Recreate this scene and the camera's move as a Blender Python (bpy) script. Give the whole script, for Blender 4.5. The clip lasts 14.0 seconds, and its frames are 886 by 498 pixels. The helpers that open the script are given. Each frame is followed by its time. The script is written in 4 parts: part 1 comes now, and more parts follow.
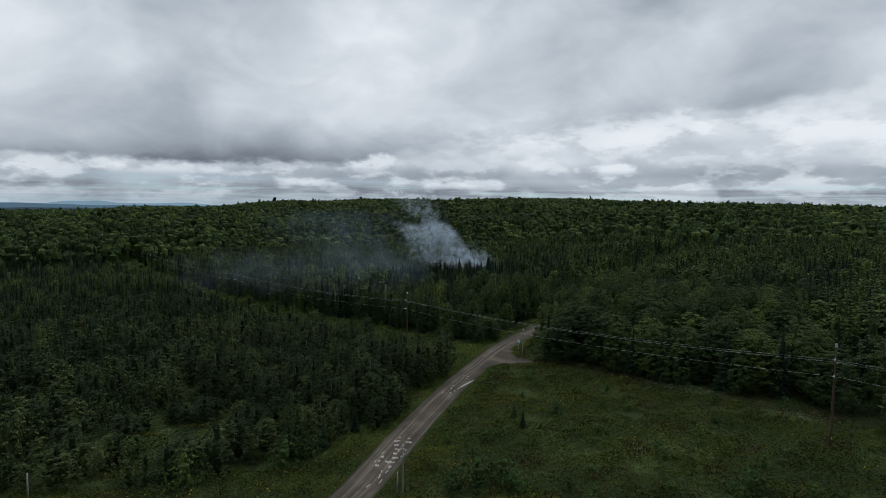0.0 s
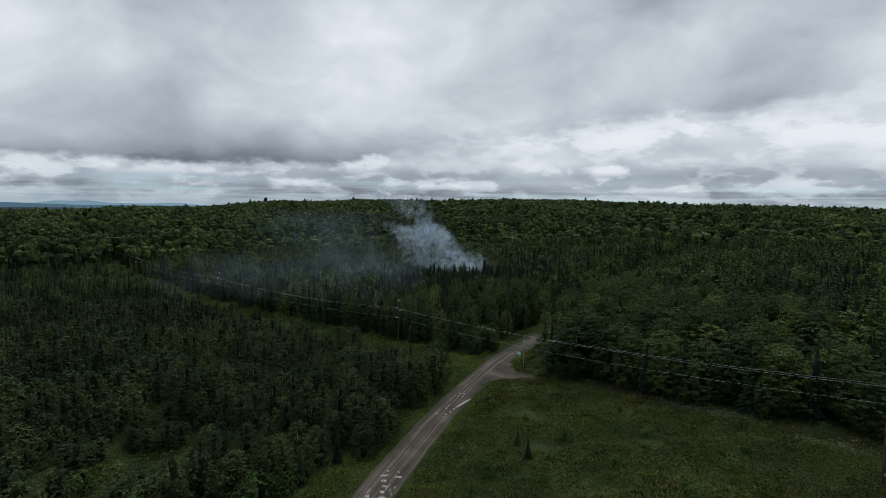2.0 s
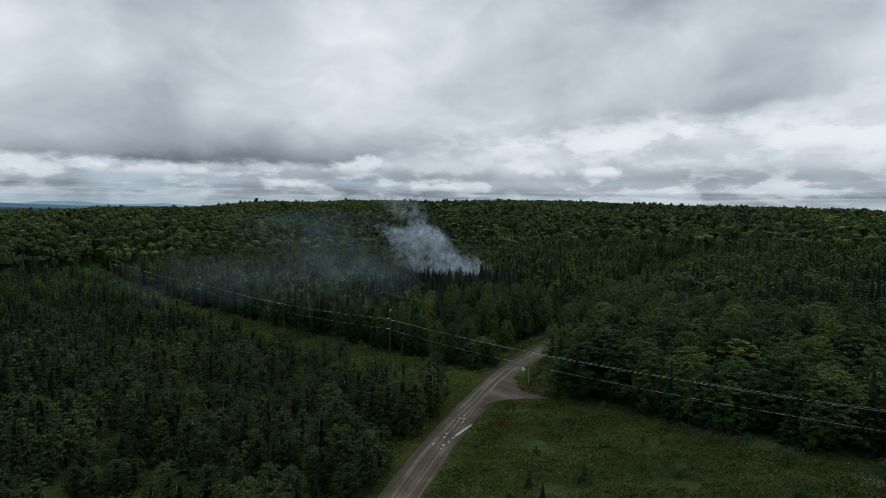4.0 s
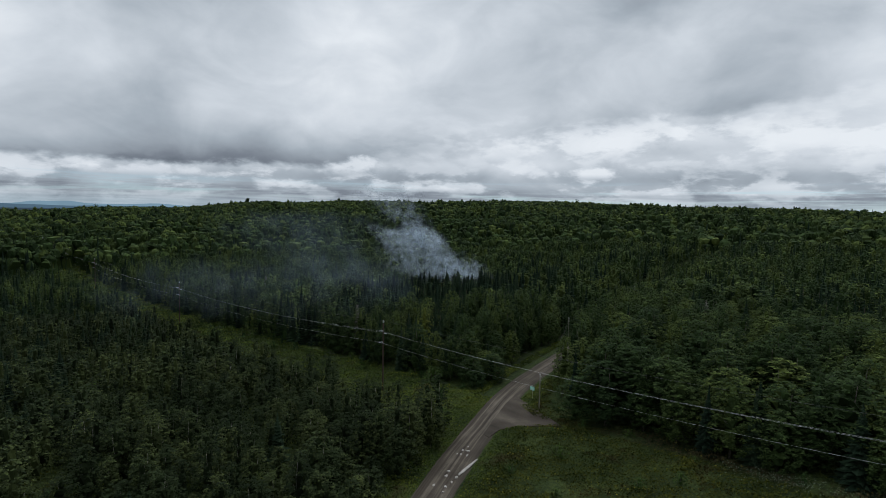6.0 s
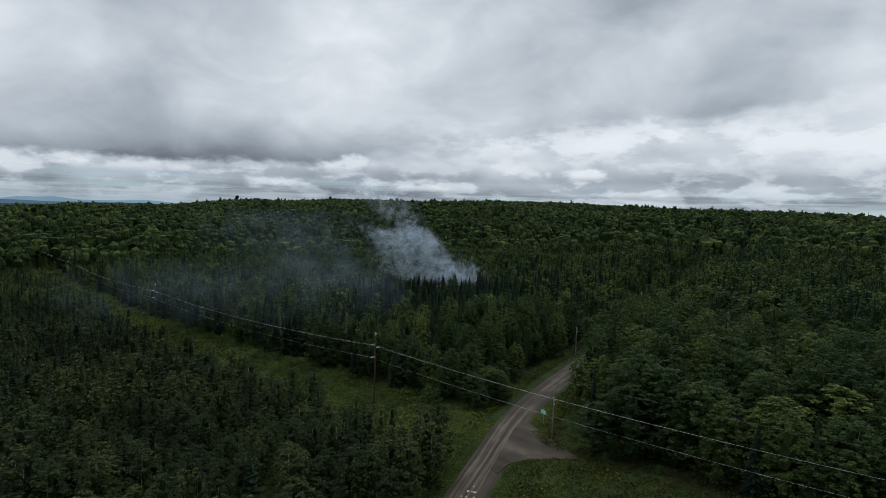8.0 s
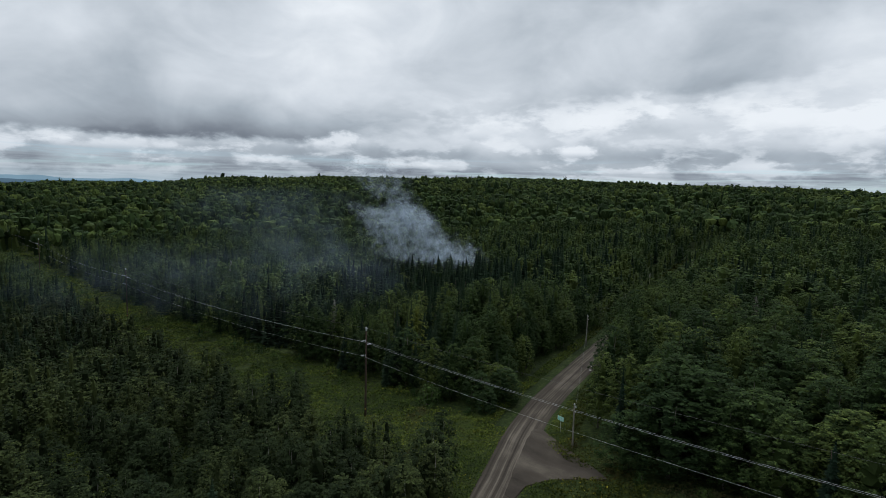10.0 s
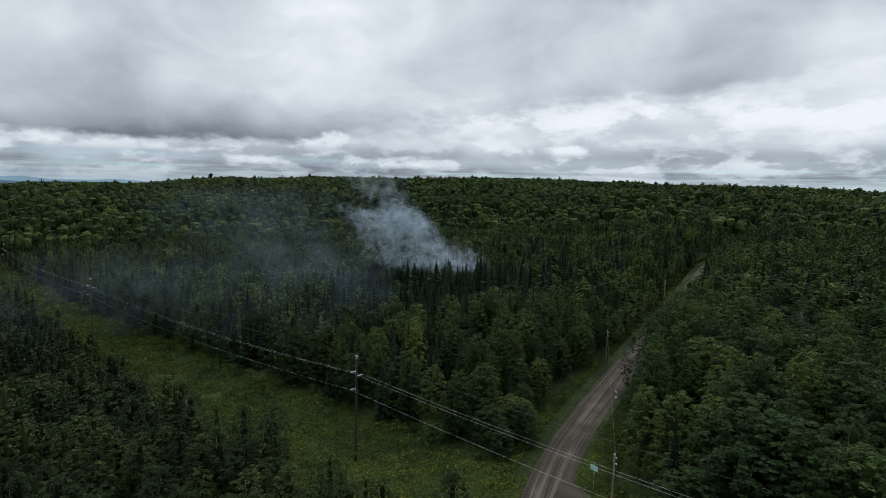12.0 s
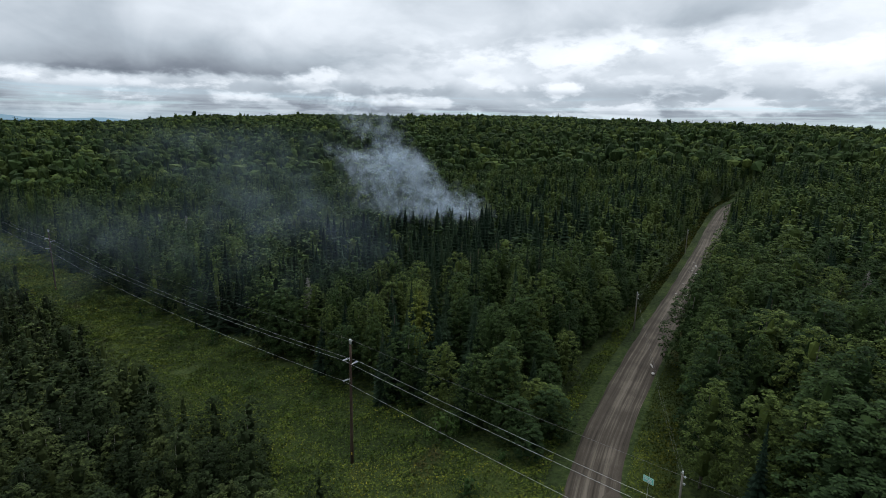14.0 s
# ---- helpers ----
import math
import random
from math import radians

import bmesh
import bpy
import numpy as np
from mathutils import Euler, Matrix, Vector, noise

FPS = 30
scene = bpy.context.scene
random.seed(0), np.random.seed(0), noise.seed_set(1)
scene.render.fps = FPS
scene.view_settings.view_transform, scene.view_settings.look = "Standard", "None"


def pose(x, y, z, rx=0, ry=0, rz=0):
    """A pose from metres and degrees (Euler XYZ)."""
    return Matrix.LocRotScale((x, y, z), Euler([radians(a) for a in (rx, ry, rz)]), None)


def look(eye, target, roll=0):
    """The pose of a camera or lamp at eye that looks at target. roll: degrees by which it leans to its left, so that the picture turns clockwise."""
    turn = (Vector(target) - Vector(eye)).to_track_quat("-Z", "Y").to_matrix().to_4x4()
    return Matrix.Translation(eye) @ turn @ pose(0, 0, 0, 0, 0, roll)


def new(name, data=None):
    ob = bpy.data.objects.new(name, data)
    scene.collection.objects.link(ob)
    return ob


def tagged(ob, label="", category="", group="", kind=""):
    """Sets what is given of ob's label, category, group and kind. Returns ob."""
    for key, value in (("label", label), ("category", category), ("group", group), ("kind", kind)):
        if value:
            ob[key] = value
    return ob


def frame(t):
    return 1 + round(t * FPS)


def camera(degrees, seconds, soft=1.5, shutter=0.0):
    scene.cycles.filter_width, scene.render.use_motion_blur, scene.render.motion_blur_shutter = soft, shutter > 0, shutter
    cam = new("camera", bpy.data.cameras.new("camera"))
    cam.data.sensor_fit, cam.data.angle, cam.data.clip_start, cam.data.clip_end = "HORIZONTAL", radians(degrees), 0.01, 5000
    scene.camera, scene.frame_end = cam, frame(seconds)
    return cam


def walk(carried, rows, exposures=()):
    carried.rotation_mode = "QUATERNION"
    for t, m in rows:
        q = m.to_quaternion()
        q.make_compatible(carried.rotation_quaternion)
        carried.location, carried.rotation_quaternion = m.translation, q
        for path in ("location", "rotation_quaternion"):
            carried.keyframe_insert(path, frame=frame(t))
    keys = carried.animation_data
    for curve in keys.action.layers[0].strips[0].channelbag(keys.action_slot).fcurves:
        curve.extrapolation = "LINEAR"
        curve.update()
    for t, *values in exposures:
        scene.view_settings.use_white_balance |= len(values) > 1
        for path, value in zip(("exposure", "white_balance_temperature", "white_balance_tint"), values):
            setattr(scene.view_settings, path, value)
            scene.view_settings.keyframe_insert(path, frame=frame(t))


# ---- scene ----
# ---------------------------------------------------------------- camera
cam = camera(77.8, 14.0, soft=0.8)


def view(x, y, z, yaw, pitch, roll):
    """Yaw to the left from +y, pitch upwards, both in degrees."""
    a, b = radians(yaw), radians(pitch)
    ahead = Vector((-math.sin(a) * math.cos(b), math.cos(a) * math.cos(b), math.sin(b)))
    eye = Vector((x, y, z))
    return look(eye, eye + ahead, roll)


PATH = [
    (0.0, 10.936, -159.308, 40.305, 0.233, -4.213, 0.746),
    (0.5, 10.876, -156.522, 40.301, 0.034, -4.216, 0.752),
    (1.0, 10.833, -153.679, 40.293, -0.114, -4.179, 0.807),
    (1.5, 10.777, -150.759, 40.283, -0.328, -4.152, 0.880),
    (2.0, 10.658, -147.718, 40.270, -0.453, -4.104, 0.917),
    (2.5, 10.509, -144.559, 40.273, -0.652, -4.041, 1.023),
    (3.0, 10.340, -141.298, 40.272, -0.831, -4.009, 0.979),
    (5.5, 9.422, -123.990, 40.080, -1.626, -3.942, 1.080),
    (6.0, 9.110, -120.703, 40.075, -1.802, -3.893, 1.106),
    (6.5, 8.753, -117.450, 40.080, -2.013, -3.856, 1.455),
    (7.0, 8.391, -114.187, 40.081, -2.213, -3.842, 1.487),
    (7.5, 8.080, -110.856, 40.075, -2.447, -3.804, 1.560),
    (8.0, 7.837, -107.478, 40.048, -2.671, -3.915, 1.660),
    (8.5, 7.623, -104.033, 40.013, -2.949, -4.897, 1.665),
    (8.7, 7.531, -102.601, 40.003, -3.037, -5.378, 1.758),
    (10.8, 6.459, -86.919, 39.706, -4.064, -6.292, 1.278),
    (11.0, 6.378, -85.361, 39.698, -4.124, -6.226, 1.308),
    (11.5, 6.192, -81.298, 39.689, -4.287, -6.167, 1.308),
    (12.0, 5.959, -77.075, 39.679, -4.523, -6.191, 1.315),
    (12.5, 5.714, -72.736, 39.678, -4.740, -7.436, 1.299),
    (13.0, 5.453, -68.365, 39.693, -4.953, -9.498, 1.294),
    (13.5, 5.140, -64.080, 39.689, -5.164, -11.573, 1.273),
    (14.0, 4.790, -59.888, 39.691, -5.406, -12.435, 1.255),
]
walk(cam, [(r[0], view(*r[1:])) for r in PATH], exposures=[(0.0, 0.0), (8.0, 0.0), (11.0, 0.1), (12.2, 0.12), (14.0, 0.35)])

# ---------------------------------------------------------------- world and sun
SUN_EL, SUN_AZ = radians(62), radians(25)
world = bpy.data.worlds.new("overcast_sky")
scene.world = world
world.use_nodes = True
wt = world.node_tree
wt.nodes.clear()


class Nodes:
    """Small helper for node trees."""

    def __init__(self, tree):
        self.tree = tree

    def put(self, kind):
        return self.tree.nodes.new(kind)

    def join(self, a, b):
        self.tree.links.new(a, b)

    def feed(self, socket, value):
        if isinstance(value, bpy.types.NodeSocket):
            self.tree.links.new(value, socket)
        else:
            socket.default_value = value

    def math(self, op, a, b=0.0, c=0.0, clamp=False):
        n = self.put("ShaderNodeMath")
        n.operation, n.use_clamp = op, clamp
        for s, v in zip(n.inputs, (a, b, c)):
            self.feed(s, v)
        return n.outputs[0]

    def span(self, value, lo, hi, to_lo=0.0, to_hi=1.0):
        n = self.put("ShaderNodeMapRange")
        n.interpolation_type = "SMOOTHSTEP"
        for s, v in zip(n.inputs, (value, lo, hi, to_lo, to_hi)):
            self.feed(s, v)
        return n.outputs[0]

    def mix(self, fac, a, b, blend="MIX"):
        n = self.put("ShaderNodeMix")
        n.data_type, n.blend_type = "RGBA", blend
        self.feed(n.inputs[0], fac)
        self.feed(n.inputs[6], a if isinstance(a, bpy.types.NodeSocket) else (*a, 1))
        self.feed(n.inputs[7], b if isinstance(b, bpy.types.NodeSocket) else (*b, 1))
        return n.outputs[2]

    def noise(self, vector, scale, detail=4.0, rough=0.5, distortion=0.0):
        n = self.put("ShaderNodeTexNoise")
        if vector is not None:
            self.join(vector, n.inputs["Vector"])
        for key, v in (("Scale", scale), ("Detail", detail), ("Roughness", rough), ("Distortion", distortion)):
            n.inputs[key].default_value = v
        return n.outputs["Fac"]

    def field(self, name):
        n = self.put("ShaderNodeAttribute")
        n.attribute_name = name
        return n.outputs["Fac"]

    def vec(self, x, y, z):
        n = self.put("ShaderNodeCombineXYZ")
        for s, v in zip(n.inputs, (x, y, z)):
            self.feed(s, v)
        return n.outputs[0]

    def ramp(self, fac, *stops):
        n = self.put("ShaderNodeValToRGB")
        e = n.color_ramp.elements
        while len(e) < len(stops):
            e.new(0.5)
        for el, (pos, col) in zip(e, stops):
            el.position, el.color = pos, (*col, 1)
        self.feed(n.inputs[0], fac)
        return n.outputs[0]


def cloudy_sky():
    """A broken overcast: a dark flat-bottomed bank, paler billows, white heaps low down, thin streaks at the horizon."""
    N = Nodes(wt)
    at = N.put("ShaderNodeTexCoord").outputs["Generated"]
    sep = N.put("ShaderNodeSeparateXYZ")
    N.join(at, sep.inputs[0])
    dx, dy, dz = sep.outputs
    az = N.math("MULTIPLY", N.math("ARCTAN2", dx, dy), 57.2958)
    el = N.math("MULTIPLY", N.math("ARCSINE", dz), 57.2958)

    def puffs(sa, se, seed, detail, rough, twist=0.0):
        return N.math("SUBTRACT", N.noise(N.vec(N.math("MULTIPLY", az, sa), N.math("MULTIPLY", el, se), seed), 1.0, detail, rough, twist), 0.5)

    billow = puffs(0.050, 0.085, 2.3, 5.0, 0.50, 0.5)
    heap = puffs(0.17, 0.33, 7.1, 8.0, 0.54, 0.15)
    wisp = puffs(0.34, 0.75, 4.4, 6.0, 0.60, 0.2)
    streak = puffs(0.055, 1.25, 8.0, 7.0, 0.62, 0.25)

    def add(*terms):
        out = terms[0]
        for t in terms[1:]:
            out = N.math("ADD", out, t)
        return out

    def times(*terms):
        out = terms[0]
        for t in terms[1:]:
            out = N.math("MULTIPLY", out, t)
        return out

    def bell(v, mid, wide):
        u = N.math("DIVIDE", N.math("SUBTRACT", v, mid), wide)
        return N.math("POWER", 2.718, times(u, u, -1.0))

    def bank(mid, wide, edge, lean, fade, crisp):
        """A cloud base: crisp below, fading upwards."""
        line = add(edge, times(N.math("SUBTRACT", az, mid), lean), times(heap, 2.6), times(wisp, 0.8))
        over = N.math("SUBTRACT", el, line)
        fall = N.math("POWER", 2.718, N.math("DIVIDE", N.math("MAXIMUM", over, 0.0), -fade))
        return times(N.span(over, -crisp, crisp), fall, bell(az, mid, wide))

    curl = puffs(0.11, 0.17, 5.2, 5.0, 0.52, 0.6)
    crisp = N.math("SUBTRACT", N.span(puffs(0.21, 0.52, 1.7, 9.0, 0.56, 0.1), -0.05, 0.09), 0.5)
    value = add(0.785, times(billow, 0.70), times(curl, 0.42), times(heap, 0.20, N.span(el, 16, 3)), times(wisp, 0.06))
    value = N.math("SUBTRACT", value, times(bank(-24, 17, 4.5, 0.02, 3.2, 0.4), 0.58))
    value = N.math("SUBTRACT", value, times(bank(-4, 10, 5.6, 0.05, 2.6, 0.5), 0.18))
    value = N.math("SUBTRACT", value, times(bank(28, 18, 9.6, 0.10, 4.5, 0.6), 0.20))
    value = N.math("SUBTRACT", value, times(bell(az, 20, 12), bell(el, 21, 4.5), 0.22))
    value = N.math("SUBTRACT", value, times(bell(az, -22, 12), bell(el, 20, 4), 0.20))
    value = add(value, times(bell(az, -5.5, 6), bell(el, 15.5, 4.5), 0.14), times(bell(az, 24, 22), bell(el, 7.0, 2.0), add(0.07, times(crisp, 0.26))))
    value = N.math("SUBTRACT", value, times(bell(az, 25, 26), bell(el, 4.0, 0.9), 0.12))
    value = add(value, times(bell(el, 3.0, 1.2), add(-0.14, times(crisp, 0.30))), times(N.span(el, 2.9, 1.4), add(-0.27, times(streak, 1.1), times(crisp, 0.16))))
    # white heaps with flat grey bases, standing clear of the layer
    knob = puffs(0.30, 0.56, 3.3, 9.0, 0.56, 0.1)
    for az0, el0, wide, high, gain in ((-7, 4.2, 5.2, 1.2, 0.75), (9.3, 6.1, 4.6, 1.8, 0.7), (15.8, 3.9, 2.6, 0.75, 0.9), (26, 7.2, 6.5, 2.2, 0.55), (36, 6.4, 5.5, 2.2, 0.55), (24.2, 2.0, 1.0, 0.40, 0.8), (30.5, 2.0, 1.3, 0.36, 0.7), (1.5, 2.3, 4.0, 0.5, 0.6), (-27, 3.2, 7.5, 0.7, 0.6)):
        across, up = N.math("DIVIDE", N.math("SUBTRACT", az, az0), wide), N.math("DIVIDE", N.math("SUBTRACT", el, el0), high)
        low = N.math("MINIMUM", up, 0.0)
        form = add(1.0, times(across, across, -1.0), times(up, up, -1.0), times(low, low, -1.6), times(knob, 6.0))
        lit = N.span(up, -0.75, 0.25, 0.60, 0.93)
        value = add(value, times(N.span(form, -0.1, 1.1), gain, N.math("SUBTRACT", lit, value)))
    value = N.math("MINIMUM", value, 0.93)
    cloud = N.ramp(value, (0.0, (0.085, 0.108, 0.138)), (0.25, (0.19, 0.22, 0.265)), (0.5, (0.375, 0.43, 0.49)), (0.75, (0.615, 0.67, 0.735)), (1.0, (0.86, 0.905, 0.955)))
    # low down the cloud thins to streaks with pale blue between them
    nishita = N.put("ShaderNodeTexSky")
    nishita.sky_type, nishita.sun_disc, nishita.sun_elevation, nishita.sun_rotation = "NISHITA", False, SUN_EL, SUN_AZ
    clear = N.mix(1.0, nishita.outputs[0], (0.070, 0.098, 0.135), "MULTIPLY")
    gap = times(N.span(streak, -0.02, 0.16), N.span(el, 3.4, 1.8))
    colour = N.mix(times(gap, 0.75), cloud, clear)
    colour = N.mix(times(N.span(el, 1.4, 0.0), 0.55), colour, (0.42, 0.54, 0.62))
    # the overcast is brightest overhead and ahead, and heavier behind
    height = N.span(dz, 0.38, 1.0, 1.0, ZENITH)
    behind = N.span(dy, 0.35, -0.9, 1.0, BEHIND)
    back = N.put("ShaderNodeBackground")
    N.join(colour, back.inputs[0])
    N.join(times(height, behind), back.inputs[1])
    N.join(back.outputs[0], N.put("ShaderNodeOutputWorld").inputs[0])


ZENITH, BEHIND = 2.3, 0.26
scene.cycles.transparent_max_bounces = 128
cloudy_sky()
sun = new("sun", bpy.data.lights.new("sun", "SUN"))
sun.data.energy, sun.data.angle, sun.data.color = 0.7, radians(30), (1.0, 0.97, 0.92)
sun.matrix_world = look((0, 0, 300), Vector((0, 0, 300)) - Vector((math.sin(SUN_AZ) * math.cos(SUN_EL), math.cos(SUN_AZ) * math.cos(SUN_EL), math.sin(SUN_EL))))


# ---------------------------------------------------------------- materials
def material(name, rough=0.8, spec=0.3):
    m = bpy.data.materials.new(name)
    m.use_nodes = True
    N = Nodes(m.node_tree)
    b = m.node_tree.nodes["Principled BSDF"]
    b.inputs["Roughness"].default_value = rough
    b.inputs["Specular IOR Level"].default_value = spec
    return m, N, b


def leaves(name, dark, mid, light, rough=0.8, glow_through=0.14):
    """Foliage: one tint a tree (attribute, 0 to 1), one shade a leaf."""
    m, N, b = material(name, rough, 0.06)
    tint = N.field("tint")
    own = N.put("ShaderNodeObjectInfo").outputs["Random"]
    leaf = N.put("ShaderNodeNewGeometry").outputs["Random Per Island"]
    both = N.math("FRACT", N.math("ADD", tint, own))
    shade = N.math("ADD", N.math("MULTIPLY", both, 0.75), N.math("MULTIPLY", leaf, 0.25))
    col = N.ramp(shade, (0.0, dark), (0.55, mid), (1.0, light))
    gain = N.math("ADD", 0.70, N.math("MULTIPLY", N.math("MULTIPLY", leaf, leaf), 0.7))
    col = N.mix(1.0, col, N.vec(gain, gain, N.math("MULTIPLY", gain, 0.94)), "MULTIPLY")
    N.join(col, b.inputs["Base Color"])
    tr = N.put("ShaderNodeBsdfTranslucent")
    N.join(col, tr.inputs[0])
    mx = N.put("ShaderNodeMixShader")
    mx.inputs[0].default_value = glow_through
    N.join(b.outputs[0], mx.inputs[1])
    N.join(tr.outputs[0], mx.inputs[2])
    N.join(mx.outputs[0], m.node_tree.nodes["Material Output"].inputs[0])
    return m


LEAF_BROAD = leaves("broadleaf_foliage", (0.017, 0.034, 0.014), (0.037, 0.063, 0.021), (0.088, 0.117, 0.031))
LEAF_BIRCH = leaves("young_birch_foliage", (0.012, 0.020, 0.009), (0.026, 0.040, 0.016), (0.064, 0.082, 0.028))
LEAF_SPRUCE = leaves("spruce_needles", (0.012, 0.024, 0.016), (0.019, 0.035, 0.021), (0.031, 0.052, 0.028), 0.9, 0.06)
LEAF_SHRUB = leaves("shrub_foliage", (0.020, 0.041, 0.015), (0.036, 0.068, 0.021), (0.064, 0.098, 0.026))


def ground_cover():
    """Ferns, goldenrod and raspberry: green with patches of yellow and dull red."""
    m, N, b = material("meadow_plants", 0.85, 0.05)
    pos = N.put("ShaderNodeNewGeometry")
    leaf = pos.outputs["Random Per Island"]
    p = pos.outputs["Position"]
    big = N.noise(p, 0.05, 3.0, 0.55)
    mid = N.noise(p, 0.28, 4.0, 0.6)
    fine = N.noise(p, 1.1, 3.0, 0.6)
    shade = N.math("ADD", N.math("ADD", N.math("MULTIPLY", N.math("ADD", big, mid), 0.34), N.math("MULTIPLY", fine, 0.20)), N.math("MULTIPLY", leaf, 0.16))
    col = N.ramp(shade, (0.36, (0.013, 0.025, 0.008)), (0.51, (0.050, 0.077, 0.016)), (0.66, (0.132, 0.153, 0.025)))
    sep = N.put("ShaderNodeSeparateXYZ")
    N.join(p, sep.inputs[0])
    beyond = N.math("SUBTRACT", N.math("MULTIPLY", sep.outputs[0], 0.92), N.math("MULTIPLY", sep.outputs[1], 0.38))
    brambles = N.math("SUBTRACT", N.math("MULTIPLY", sep.outputs[0], -0.6), N.math("MULTIPLY", sep.outputs[1], 0.8))
    field = N.math("MAXIMUM", N.span(beyond, 31.0, 36.0), N.span(brambles, 52.0, 64.0))
    low = N.math("SUBTRACT", 0.58, N.math("MULTIPLY", field, 0.06))
    rust = N.span(N.noise(p, 0.16, 5.0, 0.62), low, N.math("ADD", low, 0.12))
    col = N.mix(N.math("MULTIPLY", rust, 0.72), col, (0.058, 0.046, 0.024))
    dull = N.mix(1.0, col, (0.60, 0.54, 0.50), "MULTIPLY")
    col = N.mix(field, col, dull)
    from_line = N.math("ADD", N.math("MULTIPLY", sep.outputs[0], 0.725), N.math("MULTIPLY", sep.outputs[1], 0.69))
    strip = N.math("MULTIPLY", N.span(N.math("ABSOLUTE", N.math("SUBTRACT", from_line, 9.3)), 2.4, 1.2), N.span(sep.outputs[1], -24.0, -34.0))
    col = N.mix(N.math("MULTIPLY", strip, 0.75), col, (0.060, 0.050, 0.030))
    yellow = N.math("MULTIPLY", N.math("GREATER_THAN", leaf, 0.955), N.span(N.noise(p, 0.11, 3.0, 0.5), 0.48, 0.6))
    col = N.mix(N.math("MULTIPLY", yellow, 0.8), col, (0.24, 0.22, 0.03))
    N.join(col, b.inputs["Base Color"])
    return m


def soil():
    m, N, b = material("grassy_soil", 0.95, 0.1)
    p = N.put("ShaderNodeNewGeometry").outputs["Position"]
    a, c = N.noise(p, 0.08, 5.0, 0.6), N.noise(p, 1.7, 5.0, 0.65)
    col = N.ramp(N.math("ADD", N.math("MULTIPLY", a, 0.5), N.math("MULTIPLY", c, 0.5)), (0.36, (0.008, 0.013, 0.005)), (0.5, (0.026, 0.040, 0.012)), (0.66, (0.060, 0.080, 0.022)))
    N.join(col, b.inputs["Base Color"])
    bump = N.put("ShaderNodeBump")
    bump.inputs["Strength"].default_value, bump.inputs["Distance"].default_value = 0.8, 0.4
    N.join(N.noise(p, 2.2, 5.0, 0.65), bump.inputs["Height"])
    N.join(bump.outputs[0], b.inputs["Normal"])
    return m


def gravel():
    """Packed dirt: paler wheel tracks along the road, darker damp stains."""
    m, N, b = material("packed_gravel", 0.9, 0.2)
    p = N.put("ShaderNodeNewGeometry").outputs["Position"]
    side = N.field("across")
    along = N.field("along")
    wander = N.noise(N.vec(N.math("MULTIPLY", along, 0.06), 0.0, 0.0), 1.0, 2.0)
    lane = N.math("ADD", N.math("MULTIPLY", side, 1.0), N.math("MULTIPLY", N.math("SUBTRACT", wander, 0.5), 0.5))
    streaks = N.noise(N.vec(N.math("MULTIPLY", lane, 2.3), N.math("MULTIPLY", along, 0.035), 0.0), 1.0, 5.0, 0.6)
    grit, stain = N.noise(p, 9.0, 4.0, 0.7), N.noise(p, 0.22, 4.0, 0.55)
    def worn(at, wide):
        d = N.math("DIVIDE", N.math("SUBTRACT", lane, at), wide)
        return N.math("POWER", 2.718, N.math("MULTIPLY", N.math("MULTIPLY", d, d), -1.0))

    tracks = N.math("ADD", worn(-0.95, 0.42), worn(0.75, 0.42))
    ruts = N.math("ADD", worn(1.45, 0.16), worn(-0.2, 0.14))
    loose = N.span(N.math("ABSOLUTE", lane), 1.9, 2.9)
    wear = N.math("SUBTRACT", N.math("MULTIPLY", tracks, 0.085), N.math("ADD", N.math("MULTIPLY", ruts, 0.07), N.math("MULTIPLY", loose, 0.09)))
    streaks = N.math("ADD", streaks, wear)
    v = N.math("ADD", N.math("MULTIPLY", streaks, 0.62), N.math("ADD", N.math("MULTIPLY", grit, 0.16), N.math("MULTIPLY", stain, 0.26)))
    col = N.ramp(v, (0.36, (0.018, 0.014, 0.010)), (0.52, (0.052, 0.043, 0.033)), (0.64, (0.116, 0.100, 0.079)))
    N.join(col, b.inputs["Base Color"])
    bump = N.put("ShaderNodeBump")
    bump.inputs["Strength"].default_value, bump.inputs["Distance"].default_value = 0.6, 0.08
    N.join(v, bump.inputs["Height"])
    N.join(bump.outputs[0], b.inputs["Normal"])
    return m


def plain(name, colour, rough=0.7, metal=0.0, vary=0.25, scale=6.0, spec=0.3):
    m, N, b = material(name, rough, spec)
    p = N.put("ShaderNodeTexCoord").outputs["Object"]
    v = N.math("ADD", N.math("MULTIPLY", N.noise(p, scale, 5.0, 0.6), 0.6), N.math("MULTIPLY", N.noise(p, scale * 7, 3.0, 0.6), 0.4))
    lo, hi = tuple(c * (1 - vary) for c in colour), tuple(min(1, c * (1 + vary)) for c in colour)
    N.join(N.ramp(v, (0.3, lo), (0.7, hi)), b.inputs["Base Color"])
    b.inputs["Metallic"].default_value = metal
    return m


def bark(name, dark, light, bands):
    m, N, b = material(name, 0.9, 0.15)
    p = N.put("ShaderNodeTexCoord").outputs["Object"]
    st = N.put("ShaderNodeVectorMath")
    st.operation = "MULTIPLY"
    N.join(p, st.inputs[0])
    st.inputs[1].default_value = bands
    N.join(N.ramp(N.noise(st.outputs[0], 1.0, 5.0, 0.65), (0.35, dark), (0.62, light)), b.inputs["Base Color"])
    return m


